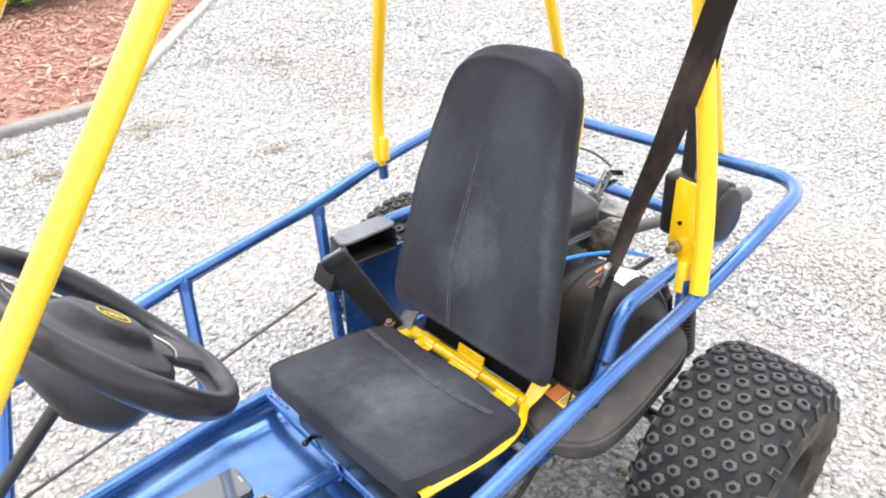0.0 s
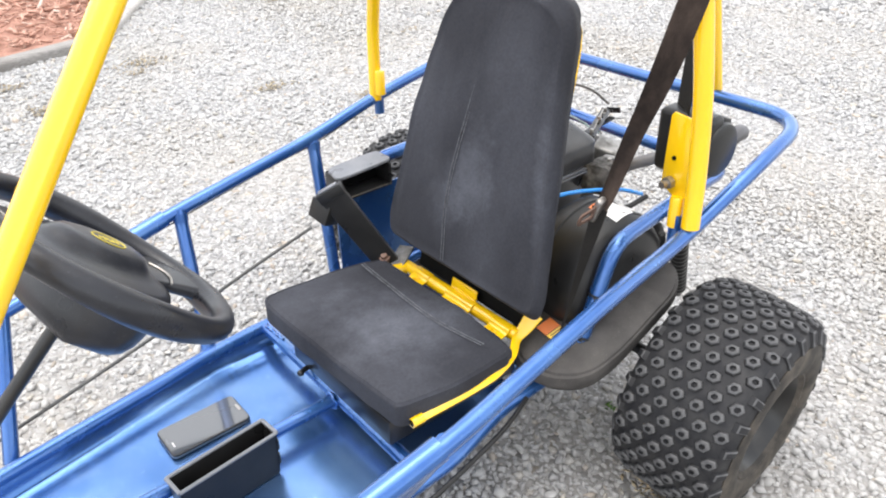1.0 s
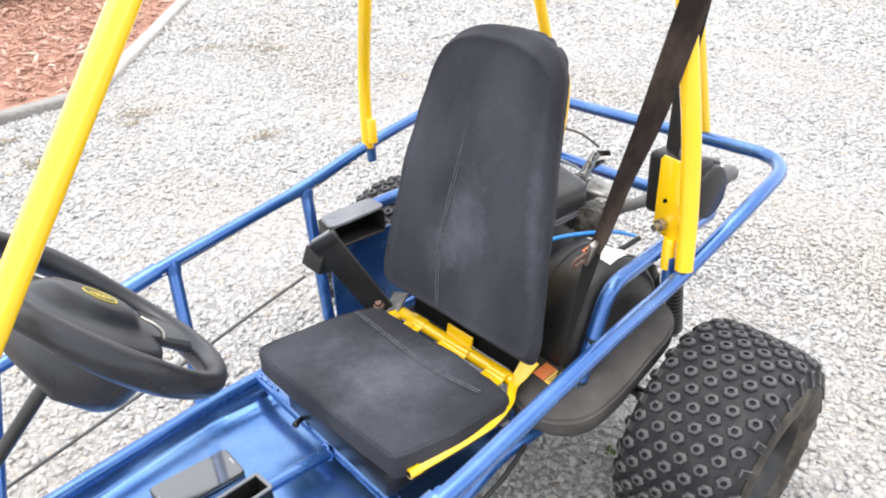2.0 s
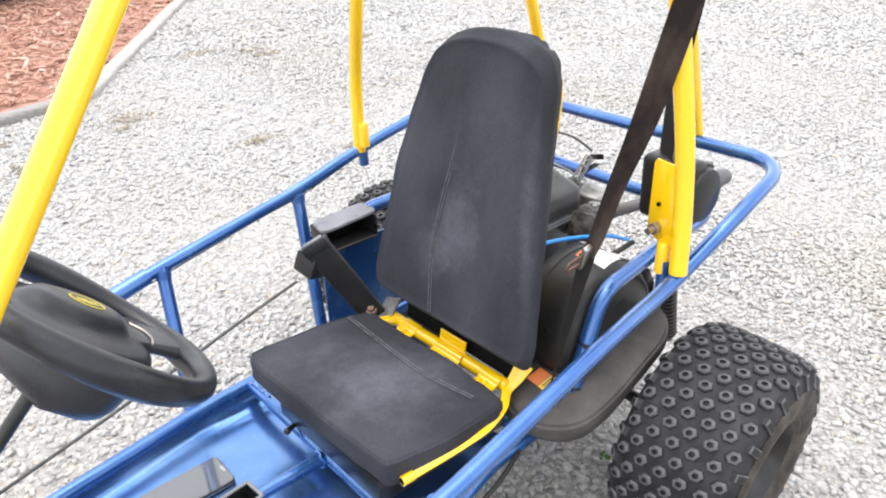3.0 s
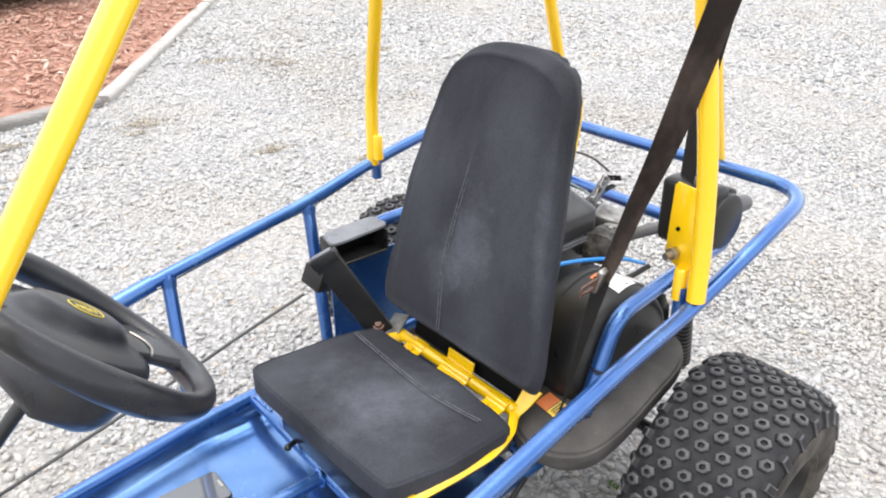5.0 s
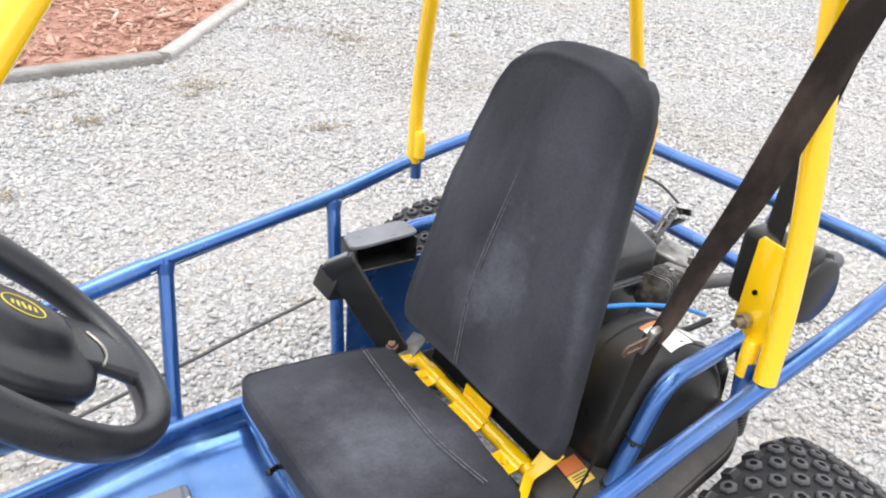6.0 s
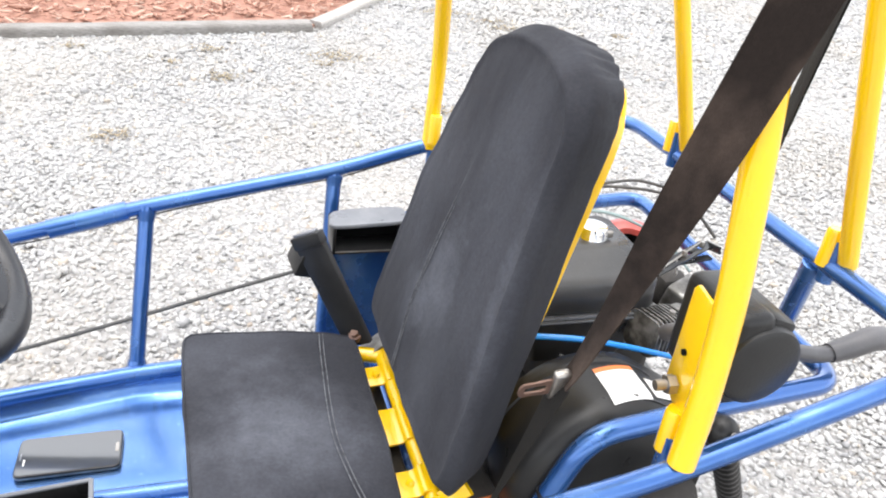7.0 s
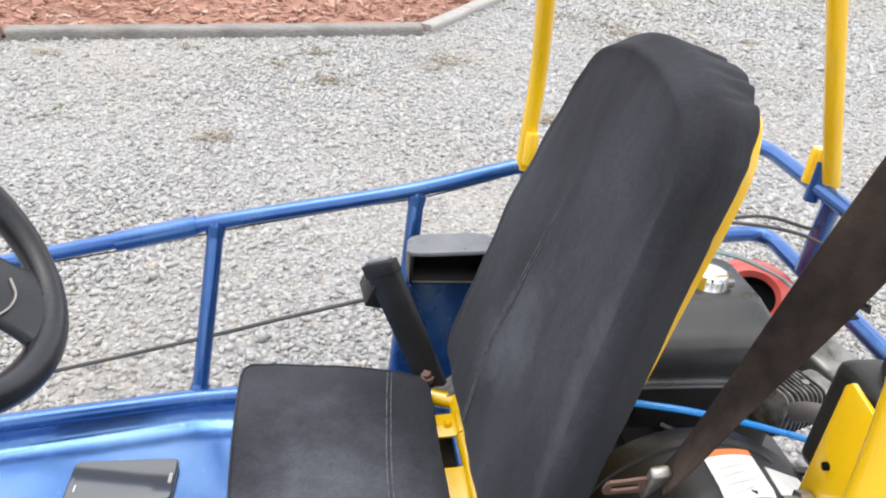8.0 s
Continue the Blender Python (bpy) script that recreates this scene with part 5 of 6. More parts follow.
def build_engine():
    """Small air-cooled engine: black fuel tank over a shroud, finned cylinder, red starter cover, linkage and cables."""
    base = block((0.30, 0.30, 0.012), (0.20, 0.06, 0.300), 0.002)
    engine = part("engine", base, BLACK_METAL, kart, "dark air-cooled engine on a steel plate")
    part("crankcase", block((0.16, 0.15, 0.15), (0.19, 0.10, 0.385), 0.02, 3), DUSTY_PLASTIC, engine)
    # tank: upright sides, a long slope up from the front, small flat crown
    bm = rounded_box_loft([(0.514, 0.046, 0.226, 0.006, 0.160, 0.020), (0.520, 0.040, 0.231, 0.000, 0.165, 0.022), (0.559, 0.042, 0.229, 0.000, 0.165, 0.022), (0.5635, 0.044, 0.227, 0.0025, 0.163, 0.022),
                           (0.570, 0.050, 0.221, 0.014, 0.160, 0.022), (0.581, 0.056, 0.214, 0.034, 0.155, 0.020), (0.588, 0.062, 0.209, 0.045, 0.150, 0.018), (0.591, 0.070, 0.202, 0.054, 0.143, 0.016)])
    for v in bm.verts:
        v.co.z += 0.0025 * noise.noise(v.co * 14)
    part("fuel_tank", bm, TANK_PLASTIC, engine, "satin black plastic fuel tank with sloping top", angle=50)
    # pinched flange between tank and shroud
    for z, grow in ((0.5125, 0.0035), (0.5065, 0.0045)):
        part("tank_flange", rounded_box_loft([(z - 0.0018, 0.042 - grow, 0.229 + grow, 0.002 - grow, 0.163 + grow, 0.022), (z + 0.0012, 0.042 - grow, 0.229 + grow, 0.002 - grow, 0.163 + grow, 0.022)]), GREY_PLASTIC, engine, "grey moulded flange edge")
    part("engine_shroud", rounded_box_loft([(0.425, 0.060, 0.205, 0.020, 0.15, 0.016), (0.450, 0.050, 0.215, 0.012, 0.156, 0.018), (0.492, 0.046, 0.224, 0.006, 0.160, 0.020), (0.5045, 0.046, 0.226, 0.004, 0.160, 0.020)]), TANK_PLASTIC, engine, angle=50)
    cap = Matrix.Translation((0.154, 0.086, 0.584))
    part("cap_collar", lathe([(0.018, 0.008), (0.030, 0.006), (0.034, -0.002), (0.034, -0.008)], 28, cap), BLACK_PLASTIC, engine)
    fuel_cap = part("fuel_cap", lathe([(0, 0.026), (0.012, 0.0265), (0.0200, 0.0235), (0.0225, 0.018), (0.0225, 0.006), (0.0245, 0.003), (0.0245, 0.0), (0, 0.0)], 28, cap), CHROME, engine, "shiny chrome fuel cap")
    part("cap_tab", block((0.012, 0.006, 0.010), bev=0.002, m=cap @ Matrix.Translation((0.020, -0.012, 0.014))), STEEL, fuel_cap)
    # starter cover behind the tank, open in the middle
    way = Vector((-0.30, -0.45, 0.84)).normalized()
    m = axes((0.324, 0.236, 0.447), way.cross((0, 0, 1)), Vector((0, 0, 1)) - way * way.z)
    if (m.to_3x3() @ Vector((0, 0, 1))).dot(way) < 0:
        m = m @ Matrix.Diagonal((-1, 1, -1, 1))
    part("starter_cover", lathe([(0.034, 0.044), (0.040, 0.052), (0.054, 0.050), (0.068, 0.038), (0.075, 0.018), (0.077, -0.020), (0.072, -0.022), (0.034, 0.010)], 40, m), RED, engine, "faded red recoil starter cover")
    part("starter_cup", lathe([(0, 0.022), (0.024, 0.022), (0.034, 0.028), (0.036, 0.040)], 28, m), DULL_BLACK, engine)
    part("starter_ring", lathe([(0.013, 0.024), (0.019, 0.027), (0.021, 0.024)], 24, m), CHROME, engine)
    # finned cylinder in front of the tank, laid over to the rear
    d = Vector((0.93, 0.30, -0.12)).normalized()
    c = Vector((0.219, -0.014, 0.490))
    for k in range(4, 13):
        p = c + d * (0.0086 * (k - 6))
        mm = axes(p, d.cross((0, 0, 1)), Vector((0, 0, 1)))
        grow = 1 - 0.018 * abs(k - 6)
        part("cooling_fin", slab(rect(0.058 * grow, 0.062 * grow, 0.012), 0.0022, mm), FIN_METAL, engine)
    part("cylinder", sweep([c - d * 0.018, c + d * 0.062], circle(0.021, 20)), FIN_METAL, engine)
    part("cylinder_head", block((0.046, 0.050, 0.030), bev=0.008, m=axes(c + d * 0.068, d.cross((0, 0, 1)), (0, 0, 1))), ALLOY, engine)
    part("air_intake", block((0.058, 0.066, 0.046), bev=0.007, segs=3, m=Matrix.Translation((0.328, 0.054, 0.486)) @ Euler((0.25, -0.1, 0.5)).to_matrix().to_4x4()), ALLOY, engine, "dusty cast alloy intake box")
    part("carburettor", block((0.050, 0.044, 0.052), (0.312, 0.090, 0.490), 0.010, 2), DUSTY_PLASTIC, engine)
    for k in range(6):
        part("engine_stud", lathe([(0, 0.012), (0.0046, 0.012), (0.005, 0)], 7, Matrix.Translation((0.205 + 0.022 * k, -0.012 + 0.016 * (k % 2), 0.498 + 0.005 * (k % 3)))), STEEL, engine)
    # throttle linkage: slotted strips and small levers
    link = part("linkage_strip", perforated_strip((0.228, 0.026, 0.560), (0.362, 0.093, 0.565), 0.020, 0.003, (0.18, 0.40, 0.62, 0.84)), BLACK_METAL, engine, "slotted black throttle linkage strip")
    part("linkage_arm", perforated_strip((0.255, 0.062, 0.548), (0.352, 0.068, 0.555), 0.012, 0.003, (0.3, 0.7)), BLACK_METAL, link)
    part("linkage_arm", perforated_strip((0.354, 0.054, 0.574), (0.364, 0.098, 0.560), 0.011, 0.003, (0.5,), (1, 0, 0)), BLACK_METAL, link)
    for p, q in (((0.25, 0.036, 0.562), (0.34, 0.085, 0.571)), ((0.27, 0.030, 0.553), (0.30, 0.075, 0.553))):
        part("linkage_rod", sweep([Vector(p), Vector(q)], circle(0.0016, 8)), STEEL, link)
    for p in ((0.245, 0.034, 0.564), (0.30, 0.062, 0.567), (0.345, 0.085, 0.568)):
        part("linkage_bolt", lathe([(0, 0.005), (0.0036, 0.005), (0.0045, 0.001), (0.0045, -0.004), (0, -0.004)], 8, Matrix.Translation(p)), STEEL, link)
    part("muffler", block((0.085, 0.09, 0.070), (0.335, 0.225, 0.415), 0.018, 3), BLACK_METAL, engine)
    # lever with a rubber grip
    part("lever_arm", sweep(spline([Vector(p) for p in ((0.192, -0.078, 0.535), (0.196, -0.092, 0.548), (0.206, -0.118, 0.563), (0.235, -0.137, 0.569), (0.29, -0.148, 0.556), (0.335, -0.150, 0.545), (0.38, -0.150, 0.536), (0.42, -0.150, 0.543))]), circle(0.0108, 14)), PIPE, engine, "grey rubber-covered bent pipe")
    part("lever_grip", sweep(spline([Vector((0.392, -0.150, 0.537)), Vector((0.425, -0.150, 0.545)), Vector((0.455, -0.150, 0.554)), Vector((0.484, -0.150, 0.551))]), circle(0.0165, 14), scale=lambda t: 0.70 + 0.30 * math.sin(math.pi * (0.10 + 0.62 * t)) - 0.35 * max(0.0, t - 0.9) / 0.1), PIPE, engine)
    # cables and tubing
    wires = [([(0.08, 0.20, 0.575), (0.19, 0.222, 0.600), (0.28, 0.212, 0.604), (0.343, 0.187, 0.600), (0.362, 0.140, 0.594), (0.384, 0.106, 0.566)], 0.0026, CABLE),
             ([(0.12, 0.175, 0.580), (0.21, 0.172, 0.583), (0.275, 0.160, 0.566), (0.33, 0.150, 0.536), (0.352, 0.10, 0.510)], 0.0021, GREEN_WIRE),
             ([(0.13, 0.182, 0.580), (0.22, 0.180, 0.580), (0.29, 0.168, 0.558), (0.345, 0.13, 0.525)], 0.0017, GREEN_WIRE),
             ([(0.20, 0.222, 0.602), (0.30, 0.235, 0.606), (0.36, 0.212, 0.600), (0.392, 0.236, 0.590)], 0.0025, CABLE),
             ([(0.09, -0.005, 0.452), (0.15, -0.035, 0.440), (0.22, -0.075, 0.445), (0.28, -0.085, 0.455)], 0.0055, BLACK_PLASTIC)]
    for pts, r, mat in wires:
        part("cable", sweep(spline([Vector(p) for p in pts]), circle(r, 7)), mat, engine)
    part("fuel_hose", sweep(spline([Vector(p) for p in ((0.02, -0.020, 0.505), (0.09, -0.044, 0.510), (0.155, -0.050, 0.497), (0.196, -0.051, 0.485), (0.249, -0.052, 0.467), (0.30, -0.060, 0.444))]), circle(0.0040, 8)), BLUE_HOSE, engine, "bright blue fuel tubing")


def build_drive_cover():
    """Drum-shaped drive cover with labels, a lower rear lobe, and the long shallow guard beneath."""
    cx, cz, R = 0.091, 0.383, 0.126
    m = axes((cx, -0.130, cz), (1, 0, 0), (0, 0, 1))
    prof = [(0, 0.068), (0.060, 0.067), (0.095, 0.062), (0.113, 0.052), (0.122, 0.038), (R, 0.018), (R, -0.055), (0.122, -0.066), (0.0, -0.068)]
    cover = part("drive_cover", lathe(prof, 56, m), BLACK_PLASTIC, kart, "glossy black domed drive cover with labels", angle=50)
    # rear run of the cover: its top slopes straight down behind the drum
    out = closed_curve([(0.100, 0.500), (0.128, 0.502), (0.155, 0.4905), (0.190, 0.4697), (0.220, 0.4510), (0.240, 0.433), (0.249, 0.400), (0.249, 0.330), (0.236, 0.302), (0.15, 0.296), (0.07, 0.300), (0.055, 0.40)], 64)
    part("cover_lobe", slab(out, 0.095, axes((0, -0.1125, 0), (1, 0, 0), (0, 0, 1)), 0.006), BLACK_PLASTIC, cover, angle=50)
    part("cover_ridge", lathe([(0.1255, -0.034), (0.1285, -0.036), (0.1285, -0.044), (0.1255, -0.046)], 56, m), BLACK_PLASTIC, cover)

    def label_patch(a0, a1, y0, y1, mat, name, text="", lift=0.0010, skew=0.010):
        bm = bmesh.new()
        grid = []
        for i in range(9):
            a = radians(a0 + (a1 - a0) * i / 8)
            row = []
            for j in range(7):
                y = y0 + (y1 - y0) * j / 6 + skew * i / 8
                r = R + lift - max(0, -0.148 - y) * 0.20
                row.append(bm.verts.new((cx + r * math.sin(a), y, cz + r * math.cos(a))))
            grid.append(row)
        for a, b in zip(grid, grid[1:]):
            for j in range(6):
                bm.faces.new((a[j], a[j + 1], b[j + 1], b[j]))
        part(name, bm, mat, cover, text)
    label_patch(-5, 23, -0.167, -0.113, WHITE_LABEL, "warning_label", "white printed label")
    label_patch(-5, 23, -0.1125, -0.105, ORANGE_LABEL, "warning_label", "orange label strip")
    m2 = axes((0.1556, -0.0, 0.4917), (0.86, 0, -0.51), (0, 1, 0))
    part("warning_label", slab([(-0.004, -0.113), (0.060, -0.101), (0.066, -0.128), (-0.008, -0.152)], 0.0008, m2), WHITE_LABEL, cover, "white printed label")
    for k in range(4):
        label_patch(-1, 12 + 3 * (k % 2), -0.160 + 0.0100 * k, -0.1592 + 0.0100 * k, GREY_INK, "print_line", "", 0.0016)
    # lower guard: flat tray rising to the back, with a rolled edge
    g = closed_curve([(-0.120, -0.140), (-0.122, -0.205), (-0.085, -0.256), (-0.02, -0.270), (0.08, -0.264), (0.150, -0.256), (0.192, -0.228), (0.206, -0.185), (0.200, -0.100), (0.10, -0.075), (-0.06, -0.075)], 72)
    bm = bmesh.new()
    rings = []
    ox, oy = 0.06, -0.16
    for s, z in ((0.2, 0.327), (0.6, 0.327), (0.80, 0.325), (0.94, 0.322), (0.962, 0.3205), (0.972, 0.3165), (0.995, 0.3150), (1.0, 0.312), (1.0, 0.296), (0.99, 0.293), (0.93, 0.294), (0.90, 0.272), (0.80, 0.262)):
        rings.append([bm.verts.new((ox + (x - ox) * s, oy + (y - oy) * s, z + 0.26 * (ox + (x - ox) * s + 0.09))) for x, y in g])
    bm.faces.new(rings[0])
    bm.faces.new(rings[-1][::-1])
    for a, b in zip(rings, rings[1:]):
        for i in range(72):
            j = (i + 1) % 72
            bm.faces.new((a[i], b[i], b[j], a[j]))
    guard = part("drive_guard", bm, DUSTY_PLASTIC, kart, "scuffed black plastic drive guard", angle=32)
    m3 = Matrix.Translation((-0.052, -0.158, 0.3385)) @ Euler((0.03, -0.255, -0.10)).to_matrix().to_4x4()
    part("caution_decal", block((0.032, 0.026, 0.0012), (0, 0.014, 0), 0.0003, 1, m=m3), ORANGE_LABEL, guard, "small orange warning decal")
    part("caution_decal", block((0.032, 0.022, 0.0012), (0, -0.0115, 0), 0.0003, 1, m=m3), YELLOW_LABEL, guard, "small yellow warning decal")
    for k in range(3):
        part("print_line", block((0.022, 0.0016, 0.0006), (0, -0.006 - 0.0045 * k, 0.0009), 0, 1, m=m3), BLACK_METAL, guard)
    for x, y in ((0.075, -0.243), (-0.02, -0.245)):
        part("guard_screw", lathe([(0, 0.004), (0.004, 0.003), (0.005, 0)], 8, Matrix.Translation((x, y, 0.318 + 0.26 * (x + 0.09)))), RUSTY, guard)


def build_shock():
    top, low = Vector((0.196, -0.214, 0.500)), Vector((0.378, -0.128, 0.206))
    d = low - top
    path = [top + d * t for t in np.linspace(0.10, 0.92, 85)]
    bm = sweep(path, circle(0.0170, 16), scale=lambda t: 0.88 + 0.15 * abs(math.sin(math.pi * 17 * t)))
    boot = part("shock_absorber", bm, BLACK_PLASTIC, kart, "shock absorber in a ribbed black rubber boot", angle=80)
    part("shock_rod", sweep([top, low], circle(0.009, 12)), BLACK_METAL, boot)
    m = Matrix.Translation(top) @ d.to_track_quat("-Z", "Y").to_matrix().to_4x4()
    part("shock_cap", lathe([(0, 0.006), (0.010, 0.004), (0.017, -0.003), (0.0205, -0.013), (0.0205, -0.026), (0.015, -0.030), (0, -0.030)], 24, m), BLACK_PLASTIC, boot, "rounded black cap", angle=60)
    part("shock_eye", lathe([(0.0035, 0.003), (0.009, 0.003), (0.009, -0.003), (0.0035, -0.003), (0.0035, 0.003)], 16, Matrix.Translation(top + Vector((0.008, -0.020, -0.006))) @ Euler((1.3, 0, 0.3)).to_matrix().to_4x4()), STEEL, boot, "bright steel washer")
    tube("rear_axle", [AXLE @ Vector((0, -0.02, 0)), AXLE @ Vector((0, 0.83, 0))], 0.012, BLACK_METAL, kart, "dark steel rear axle")


def build_belt():
    # shoulder webbing from the roof guide to the latch, narrowing as it twists
    b = Vector((-0.024, -0.210, 0.582))
    left = spline([Vector(p) for p in ((0.039, -0.418, 1.45), (0.027, -0.381, 1.30), (0.010, -0.332, 1.10), (-0.008, -0.285, 0.90), (-0.014, -0.260, 0.80), (-0.006, -0.224, 0.70), (-0.012, -0.205, 0.62), (-0.018, -0.197, 0.587))], 10)
    right = spline([Vector(p) for p in ((0.088, -0.415, 1.45), (0.074, -0.386, 1.30), (0.057, -0.345, 1.10), (0.034, -0.304, 0.90), (0.014, -0.284, 0.80), (0.003, -0.250, 0.70), (-0.018, -0.234, 0.62), (-0.026, -0.224, 0.587))], 10)
    bm = bmesh.new()
    rows = []
    for p, q in zip(left, right):
        w = (q - p).normalized()
        n = w.cross(Vector((0, 0, 1))).normalized() * 0.0009
        c = (p + q) / 2
        cup = n * 2.5 * noise.noise(c * 7)
        rows.append([bm.verts.new(v) for v in (p + n, c + n + cup, q + n, q - n, c - n + cup, p - n)])
    for r, s in zip(rows, rows[1:]):
        for k in range(6):
            bm.faces.new((r[k], r[(k + 1) % 6], s[(k + 1) % 6], s[k]))
    bm.faces.new(rows[0])
    bm.faces.new(rows[-1][::-1])
    belt = part("shoulder_belt", bm, WEBBING, kart, "dark brown-black woven shoulder belt", angle=30)
    low = [b + Vector((0.0, 0.0, 0.004)), Vector((-0.048, -0.206, 0.50)), Vector((-0.080, -0.204, 0.40)), Vector((-0.10, -0.200, 0.34))]
    part("lap_belt", sweep(spline(low), rect(0.026, 0.0022), side=(0.25, -0.95, 0.1), scale=lambda t: 1.0 - 0.85 * min(1, t * 1.5)), BLACK_WEBBING, belt, "lower belt webbing twisted narrow")
    # latch: plastic collar and steel tongue
    m = axes((-0.026, -0.208, 0.583), (-0.95, 0.02, -0.10), (0.12, -0.30, 0.90))
    part("latch_collar", block((0.018, 0.048, 0.011), bev=0.004, segs=3, m=m), STEEL, belt, "grey plastic belt latch collar")
    out = closed_curve([(0.006, 0.0115), (0.030, 0.0115), (0.041, 0.0108), (0.044, 0.0), (0.041, -0.0108), (0.030, -0.0115), (0.006, -0.0115)], 28)
    hole = closed_curve([(0.015, 0.0052), (0.036, 0.0052), (0.0375, 0.0), (0.036, -0.0052), (0.015, -0.0052), (0.0135, 0.0)], 28)
    bm = bmesh.new()
    def ring_at(pts, z):
        return [bm.verts.new((x, y, z)) for x, y in pts]
    best = min(range(28), key=lambda k: sum((hole[(k + i) % 28][0] - out[i][0]) ** 2 + (hole[(k + i) % 28][1] - out[i][1]) ** 2 for i in range(28)))
    hole = [hole[(best + i) % 28] for i in range(28)]
    o1, o2, h1, h2 = ring_at(out, 0.0012), ring_at(out, -0.0012), ring_at(hole, 0.0012), ring_at(hole, -0.0012)
    for i in range(28):
        j = (i + 1) % 28
        bm.faces.new((o1[i], o1[j], h1[j], h1[i]))
        bm.faces.new((o2[j], o2[i], h2[i], h2[j]))
        bm.faces.new((o1[j], o1[i], o2[i], o2[j]))
        bm.faces.new((h1[i], h1[j], h2[j], h2[i]))
    bmesh.ops.transform(bm, matrix=m, verts=bm.verts)
    part("latch_tongue", bm, RUSTY, belt, "worn bronze-toned steel latch tongue")
    # second run of webbing up from the reel
    part("reel_webbing", sweep(spline([Vector((0.092, -0.252, 0.69)), Vector((0.084, -0.265, 0.85)), Vector((0.073, -0.305, 1.06)), Vector((0.066, -0.36, 1.30))]), rect(0.044, 0.0018), side=(0.55, 0.8, 0.0)), BLACK_WEBBING, belt, "black webbing rising from the reel")
    # belt reel on the plate
    bm = block((0.042, 0.088, 0.100), (0.094, -0.268, 0.678), 0.010, 3)
    reel = part("belt_reel", bm, BLACK_PLASTIC, kart, "black belt reel housing behind the bracket")
    mm = axes((0.110, -0.308, 0.674), (1, 0, 0), (0, 0, 1))
    part("reel_cover", lathe([(0, 0.010), (0.034, 0.010), (0.040, 0.007), (0.042, 0.001), (0.042, -0.012), (0, -0.012)], 28, mm), BLACK_PLASTIC, reel)
    part("reel_fin", block((0.030, 0.066, 0.05), bev=0.006, m=Matrix.Translation((0.120, -0.275, 0.695)) @ Euler((0, 0.35, 0)).to_matrix().to_4x4()), BLACK_PLASTIC, reel)


def build_far_side():
    """Black buckle stalk and small guard box beside the seat on the far rail."""
    a, b = Vector((-0.220, 0.249, 0.502)), Vector((-0.146, 0.192, 0.350))
    d = (b - a).normalized()
    stalk = part("buckle_stalk", sweep([a, a.lerp(b, 0.5), b], rect(0.052, 0.013, 0.0015), side=(0.62, -0.48, 0.45), scale=lambda t: 1.0 - 0.12 * t), BLACK_PLASTIC, kart, "black plastic belt buckle on a stalk")
    m = axes(a - d * 0.006, (0.62, -0.48, 0.45), d)
    part("buckle_cap", block((0.053, 0.020, 0.018), bev=0.0015, m=m), BLACK_PLASTIC, stalk)
    part("buckle_button", block((0.040, 0.004, 0.012), (0, -0.012, 0), 0.001, m=m), GREY_PLASTIC, stalk)
    part("stalk_side", block((0.036, 0.050, 0.040), bev=0.003, m=Matrix.Translation((-0.224, 0.276, 0.462)) @ Euler((0.2, 0.3, 0.2)).to_matrix().to_4x4()), BLACK_PLASTIC, stalk)
    part("stalk_bolt", lathe([(0, 0.016), (0.006, 0.016), (0.0075, 0.010), (0.011, 0.010), (0.011, -0.012), (0, -0.012)], 12, Matrix.Translation((-0.150, 0.196, 0.362)) @ Euler((0.4, -0.5, 0)).to_matrix().to_4x4()), RUSTY, stalk, "rusty stalk bolt")
    # guard box: lid, back and opening
    c = Vector((-0.119, 0.300, 0.491))
    bm = block((0.120, 0.050, 0.006), (c.x, c.y + 0.012, c.z - 0.030), 0.002)
    box = part("guard_box", bm, BLACK_PLASTIC, kart, "black open-fronted plastic box with faded grey lid")
    part("box_back", block((0.120, 0.006, 0.046), (c.x, c.y + 0.040, c.z - 0.008), 0.002), DULL_BLACK, box)
    for sx in (-1, 1):
        part("box_end", block((0.006, 0.052, 0.046), (c.x + sx * 0.058, c.y + 0.012, c.z - 0.008), 0.002), BLACK_PLASTIC, box)
    lid = closed_curve([(-0.060, -0.023), (0.0, -0.026), (0.058, -0.023), (0.063, 0.0), (0.054, 0.023), (0.0, 0.027), (-0.053, 0.023), (-0.063, 0.0)], 40)
    m = Matrix.Translation((c.x, c.y + 0.012, c.z + 0.020)) @ Euler((0.06, -0.04, 0.02)).to_matrix().to_4x4()
    bm = slab(lid, 0.006, m)
    bmesh.ops.bevel(bm, geom=[e for e in bm.edges if not e.is_boundary and e.calc_length() < 0.013 and abs((e.verts[0].co - e.verts[1].co).z) < 0.006], offset=0.0015, segments=2, affect="EDGES")
    part("box_lid", bm, GREY_PLASTIC, box, "faded grey rounded lid")
    part("box_edge", block((0.112, 0.002, 0.0022), (c.x, c.y - 0.014, c.z - 0.0275), 0.0005), STEEL, box, "bright strip along the lower edge")
    # long throttle cable along the far side
    cable = [(-1.02, 0.330, 0.190), (-0.845, 0.330, 0.236), (-0.66, 0.330, 0.284), (-0.475, 0.330, 0.335), (-0.35, 0.327, 0.374), (-0.236, 0.318, 0.412)]
    tube("throttle_cable", cable, 0.0032, CABLE, kart, "thin dark throttle cable", smooth_path=True, n=8)
    # thin cable tied under the upper rail
    rail = [(-0.70, 0.380, 0.434), (-0.56, 0.384, 0.462), (-0.46, 0.388, 0.485), (-0.40, 0.392, 0.497), (-0.25, 0.404, 0.523), (-0.16, 0.411, 0.536), (-0.10, 0.412, 0.553), (-0.02, 0.413, 0.578)]
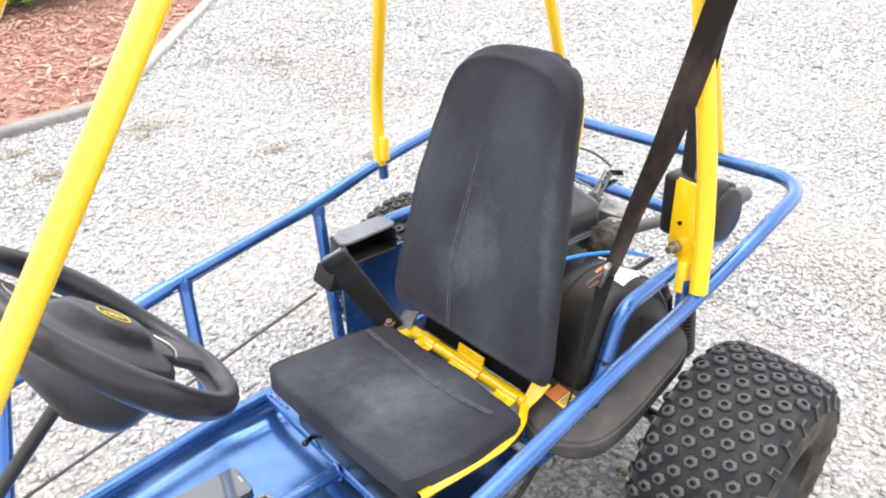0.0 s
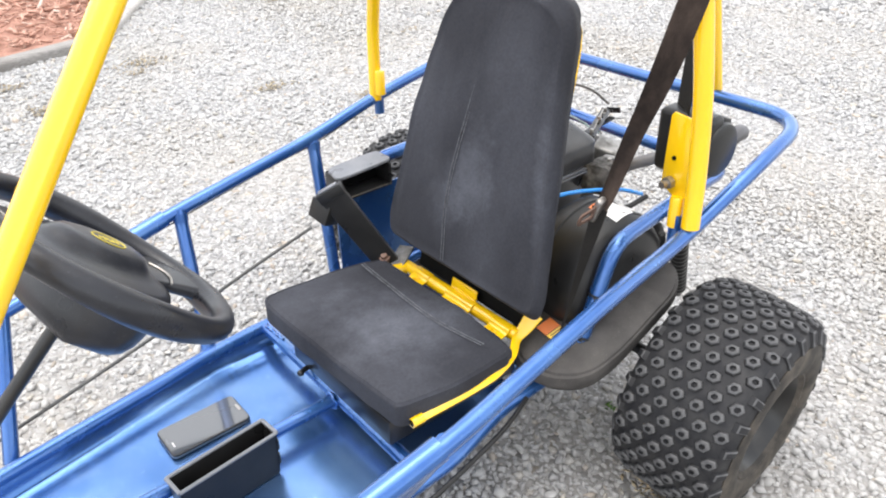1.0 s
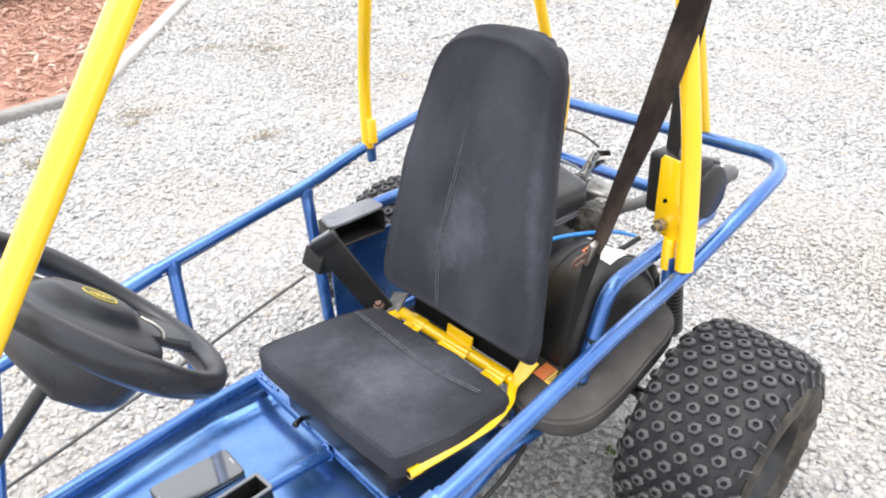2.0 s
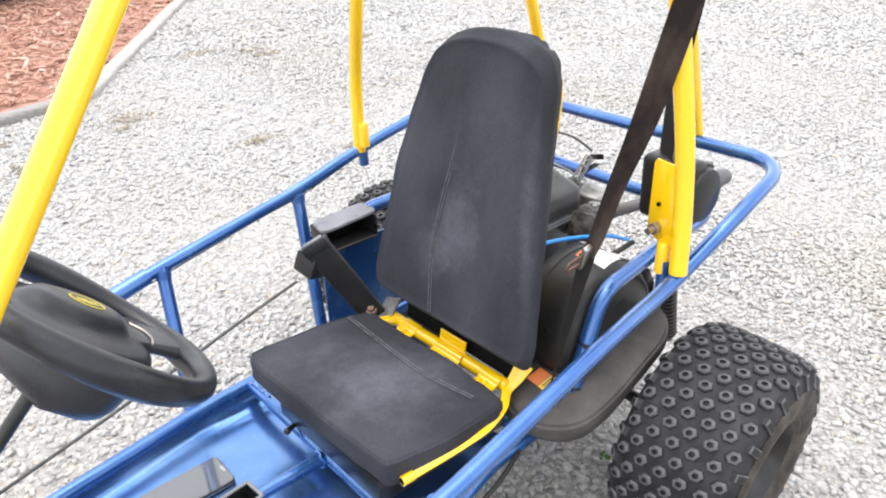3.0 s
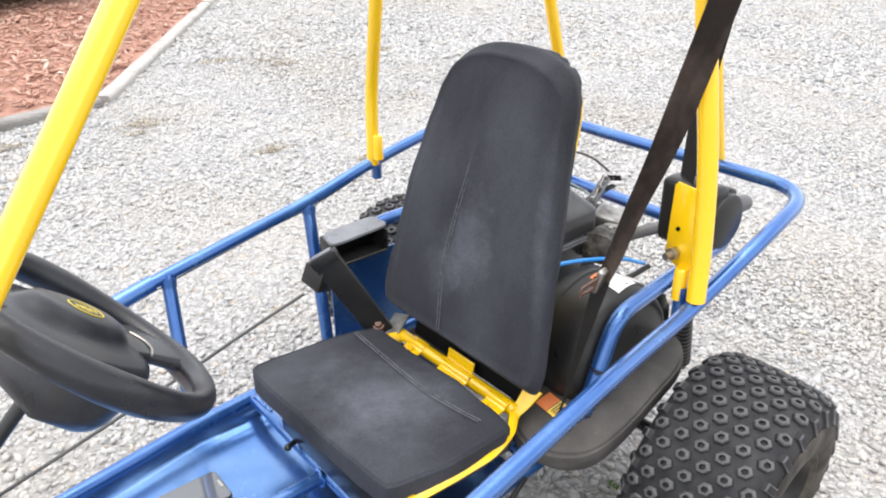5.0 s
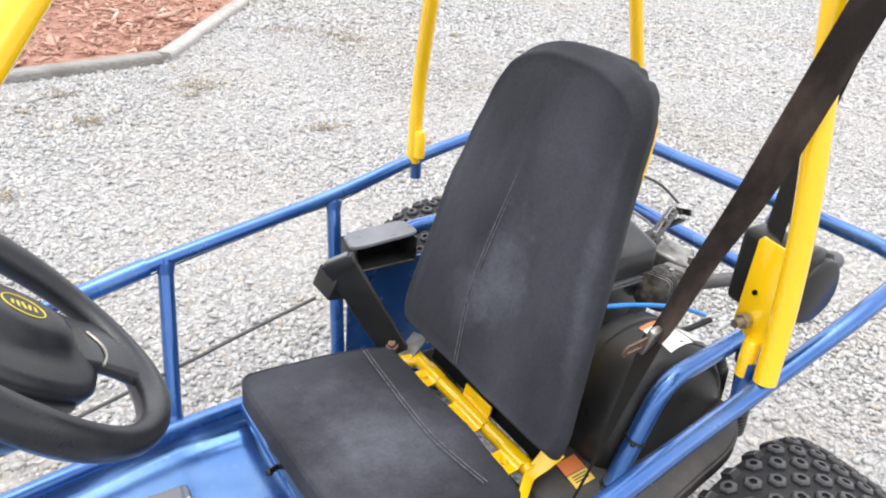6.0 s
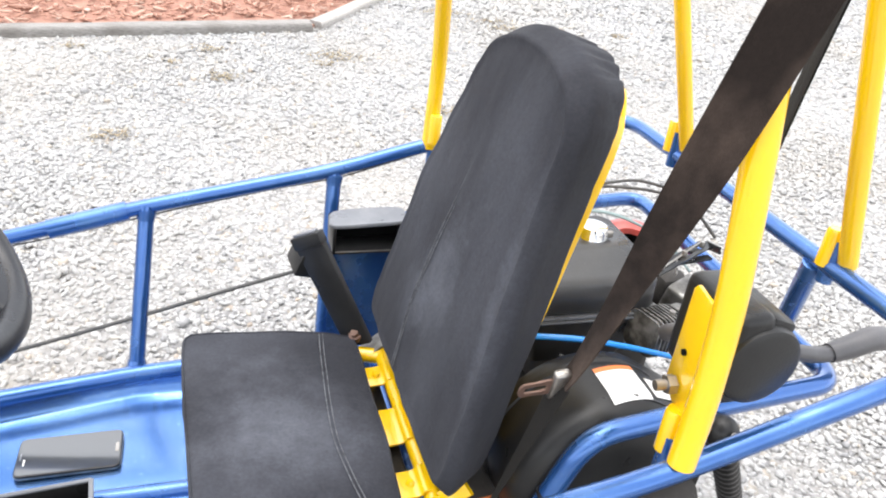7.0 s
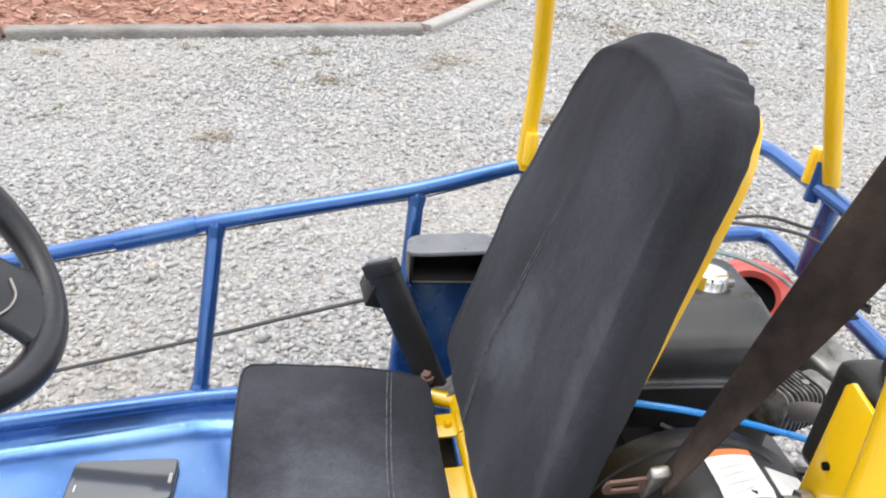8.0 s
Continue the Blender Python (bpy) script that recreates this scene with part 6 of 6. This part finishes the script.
    part("rail_cable", sweep(spline([Vector(p) for p in rail]), circle(0.0014, 6)), CABLE, kart)


def build_phone():
    """Smartphone lying on the floor pan."""
    m = Matrix.Translation((-0.571, 0.1565, 0.2168)) @ Euler((0, 0, radians(0.5))).to_matrix().to_4x4()
    phone = thing("smartphone", "dark smartphone lying face up on the blue pan", "phone")
    phone.matrix_world = KART
    part("body", slab(rect(0.139, 0.076, 0.009), 0.0085, m, 0.0015), BLACK_METAL, phone)
    part("bezel", slab(rect(0.1395, 0.0765, 0.0092), 0.003, m @ Matrix.Translation((0, 0, -0.0005))), STEEL, phone, "silver rim")
    part("glass", slab(rect(0.135, 0.072, 0.007), 0.0009, m @ Matrix.Translation((0, 0, 0.0045))), SCREEN, phone, "dark glossy glass front")
    part("home_button", slab(rect(0.0045, 0.018, 0.0018), 0.0006, m @ Matrix.Translation((0.0632, 0, 0.0051))), STEEL, phone, "small silver home button")
    part("earpiece", slab(rect(0.0022, 0.014, 0.0009), 0.0006, m @ Matrix.Translation((-0.064, 0, 0.0051))), GREY_PLASTIC, phone)
    part("name_mark", slab(rect(0.0022, 0.012), 0.0005, m @ Matrix.Translation((-0.0585, -0.012, 0.0051))), WHITE_LABEL, phone)
    # open black bin beside it: sides splayed outwards, rolled rim, two lugs on one end
    tray = thing("plastic_tray", "open empty black plastic tray standing on the pan", "tray")
    tray.matrix_world = KART
    m = Matrix.Translation((-0.599, -0.007, 0.2130)) @ Matrix.Rotation(radians(5.6), 4, "Z")
    L, W, H, splay, wall = 0.162, 0.040, 0.085, 0.004, 0.0028
    spot = lambda x, y, z: m @ Vector((x * (L / 2 - splay * (1 - z / H)), y * (W / 2 - splay * (1 - z / H)), z))
    part("tray_bottom", block((L - 2 * splay, W - 2 * splay, 0.004), (0, 0, 0.002), 0.001, m=m), DULL_BLACK, tray)
    ends = ((1, 1), (-1, 1), (-1, -1), (1, -1))
    for (ax, ay), (bx, by) in zip(ends, ends[1:] + ends[:1]):
        nx, ny = (ax + bx) / 2, (ay + by) / 2
        inset = m.to_3x3() @ Vector((-nx * wall, -ny * wall, 0))
        bm = bmesh.new()
        outer = [bm.verts.new(p) for p in (spot(ax, ay, 0), spot(bx, by, 0), spot(bx, by, H), spot(ax, ay, H))]
        inner = [bm.verts.new(v.co + inset) for v in outer]
        bm.faces.new(outer)
        bm.faces.new(inner[::-1])
        for k in range(4):
            bm.faces.new((outer[k], inner[k], inner[(k + 1) % 4], outer[(k + 1) % 4]))
        part("tray_side" if ny else "tray_end", bm, BLACK_PLASTIC, tray)
        part("tray_lip", sweep([spot(ax, ay, H), spot(bx, by, H)], rect(0.004, 0.0062, 0.0016), side=(0, 0, 1)), GREY_PLASTIC, tray, "worn grey rim")
    for z in (0.026, 0.056):
        at = spot(1, -0.62, z)
        part("tray_lug", sweep([at - Vector((0, 0, 0.009)), at + Vector((0, 0, 0.009))], circle(0.0062, 12)), BLACK_PLASTIC, tray)


# Pale patches put the sky's reflection into the pan's colour.
PAN_BLUE = paint("blue_pan_paint", (0.080, 0.198, 0.465), (0.21, 0.35, 0.57), 0.21, 0.78, 0.5, 5, 0.75, 0.06)
build_frame()
build_pan()
build_cage()
build_seat()
build_steering()
build_engine()
build_drive_cover()
build_shock()
build_belt()
build_far_side()
build_phone()
build_litter()
build_gravel()
build_tyre(0.0, -1, "wide knobbly rear tyre with dusty sidewall")
build_tyre(0.813, 1, "wide knobbly rear tyre on the opposite side")
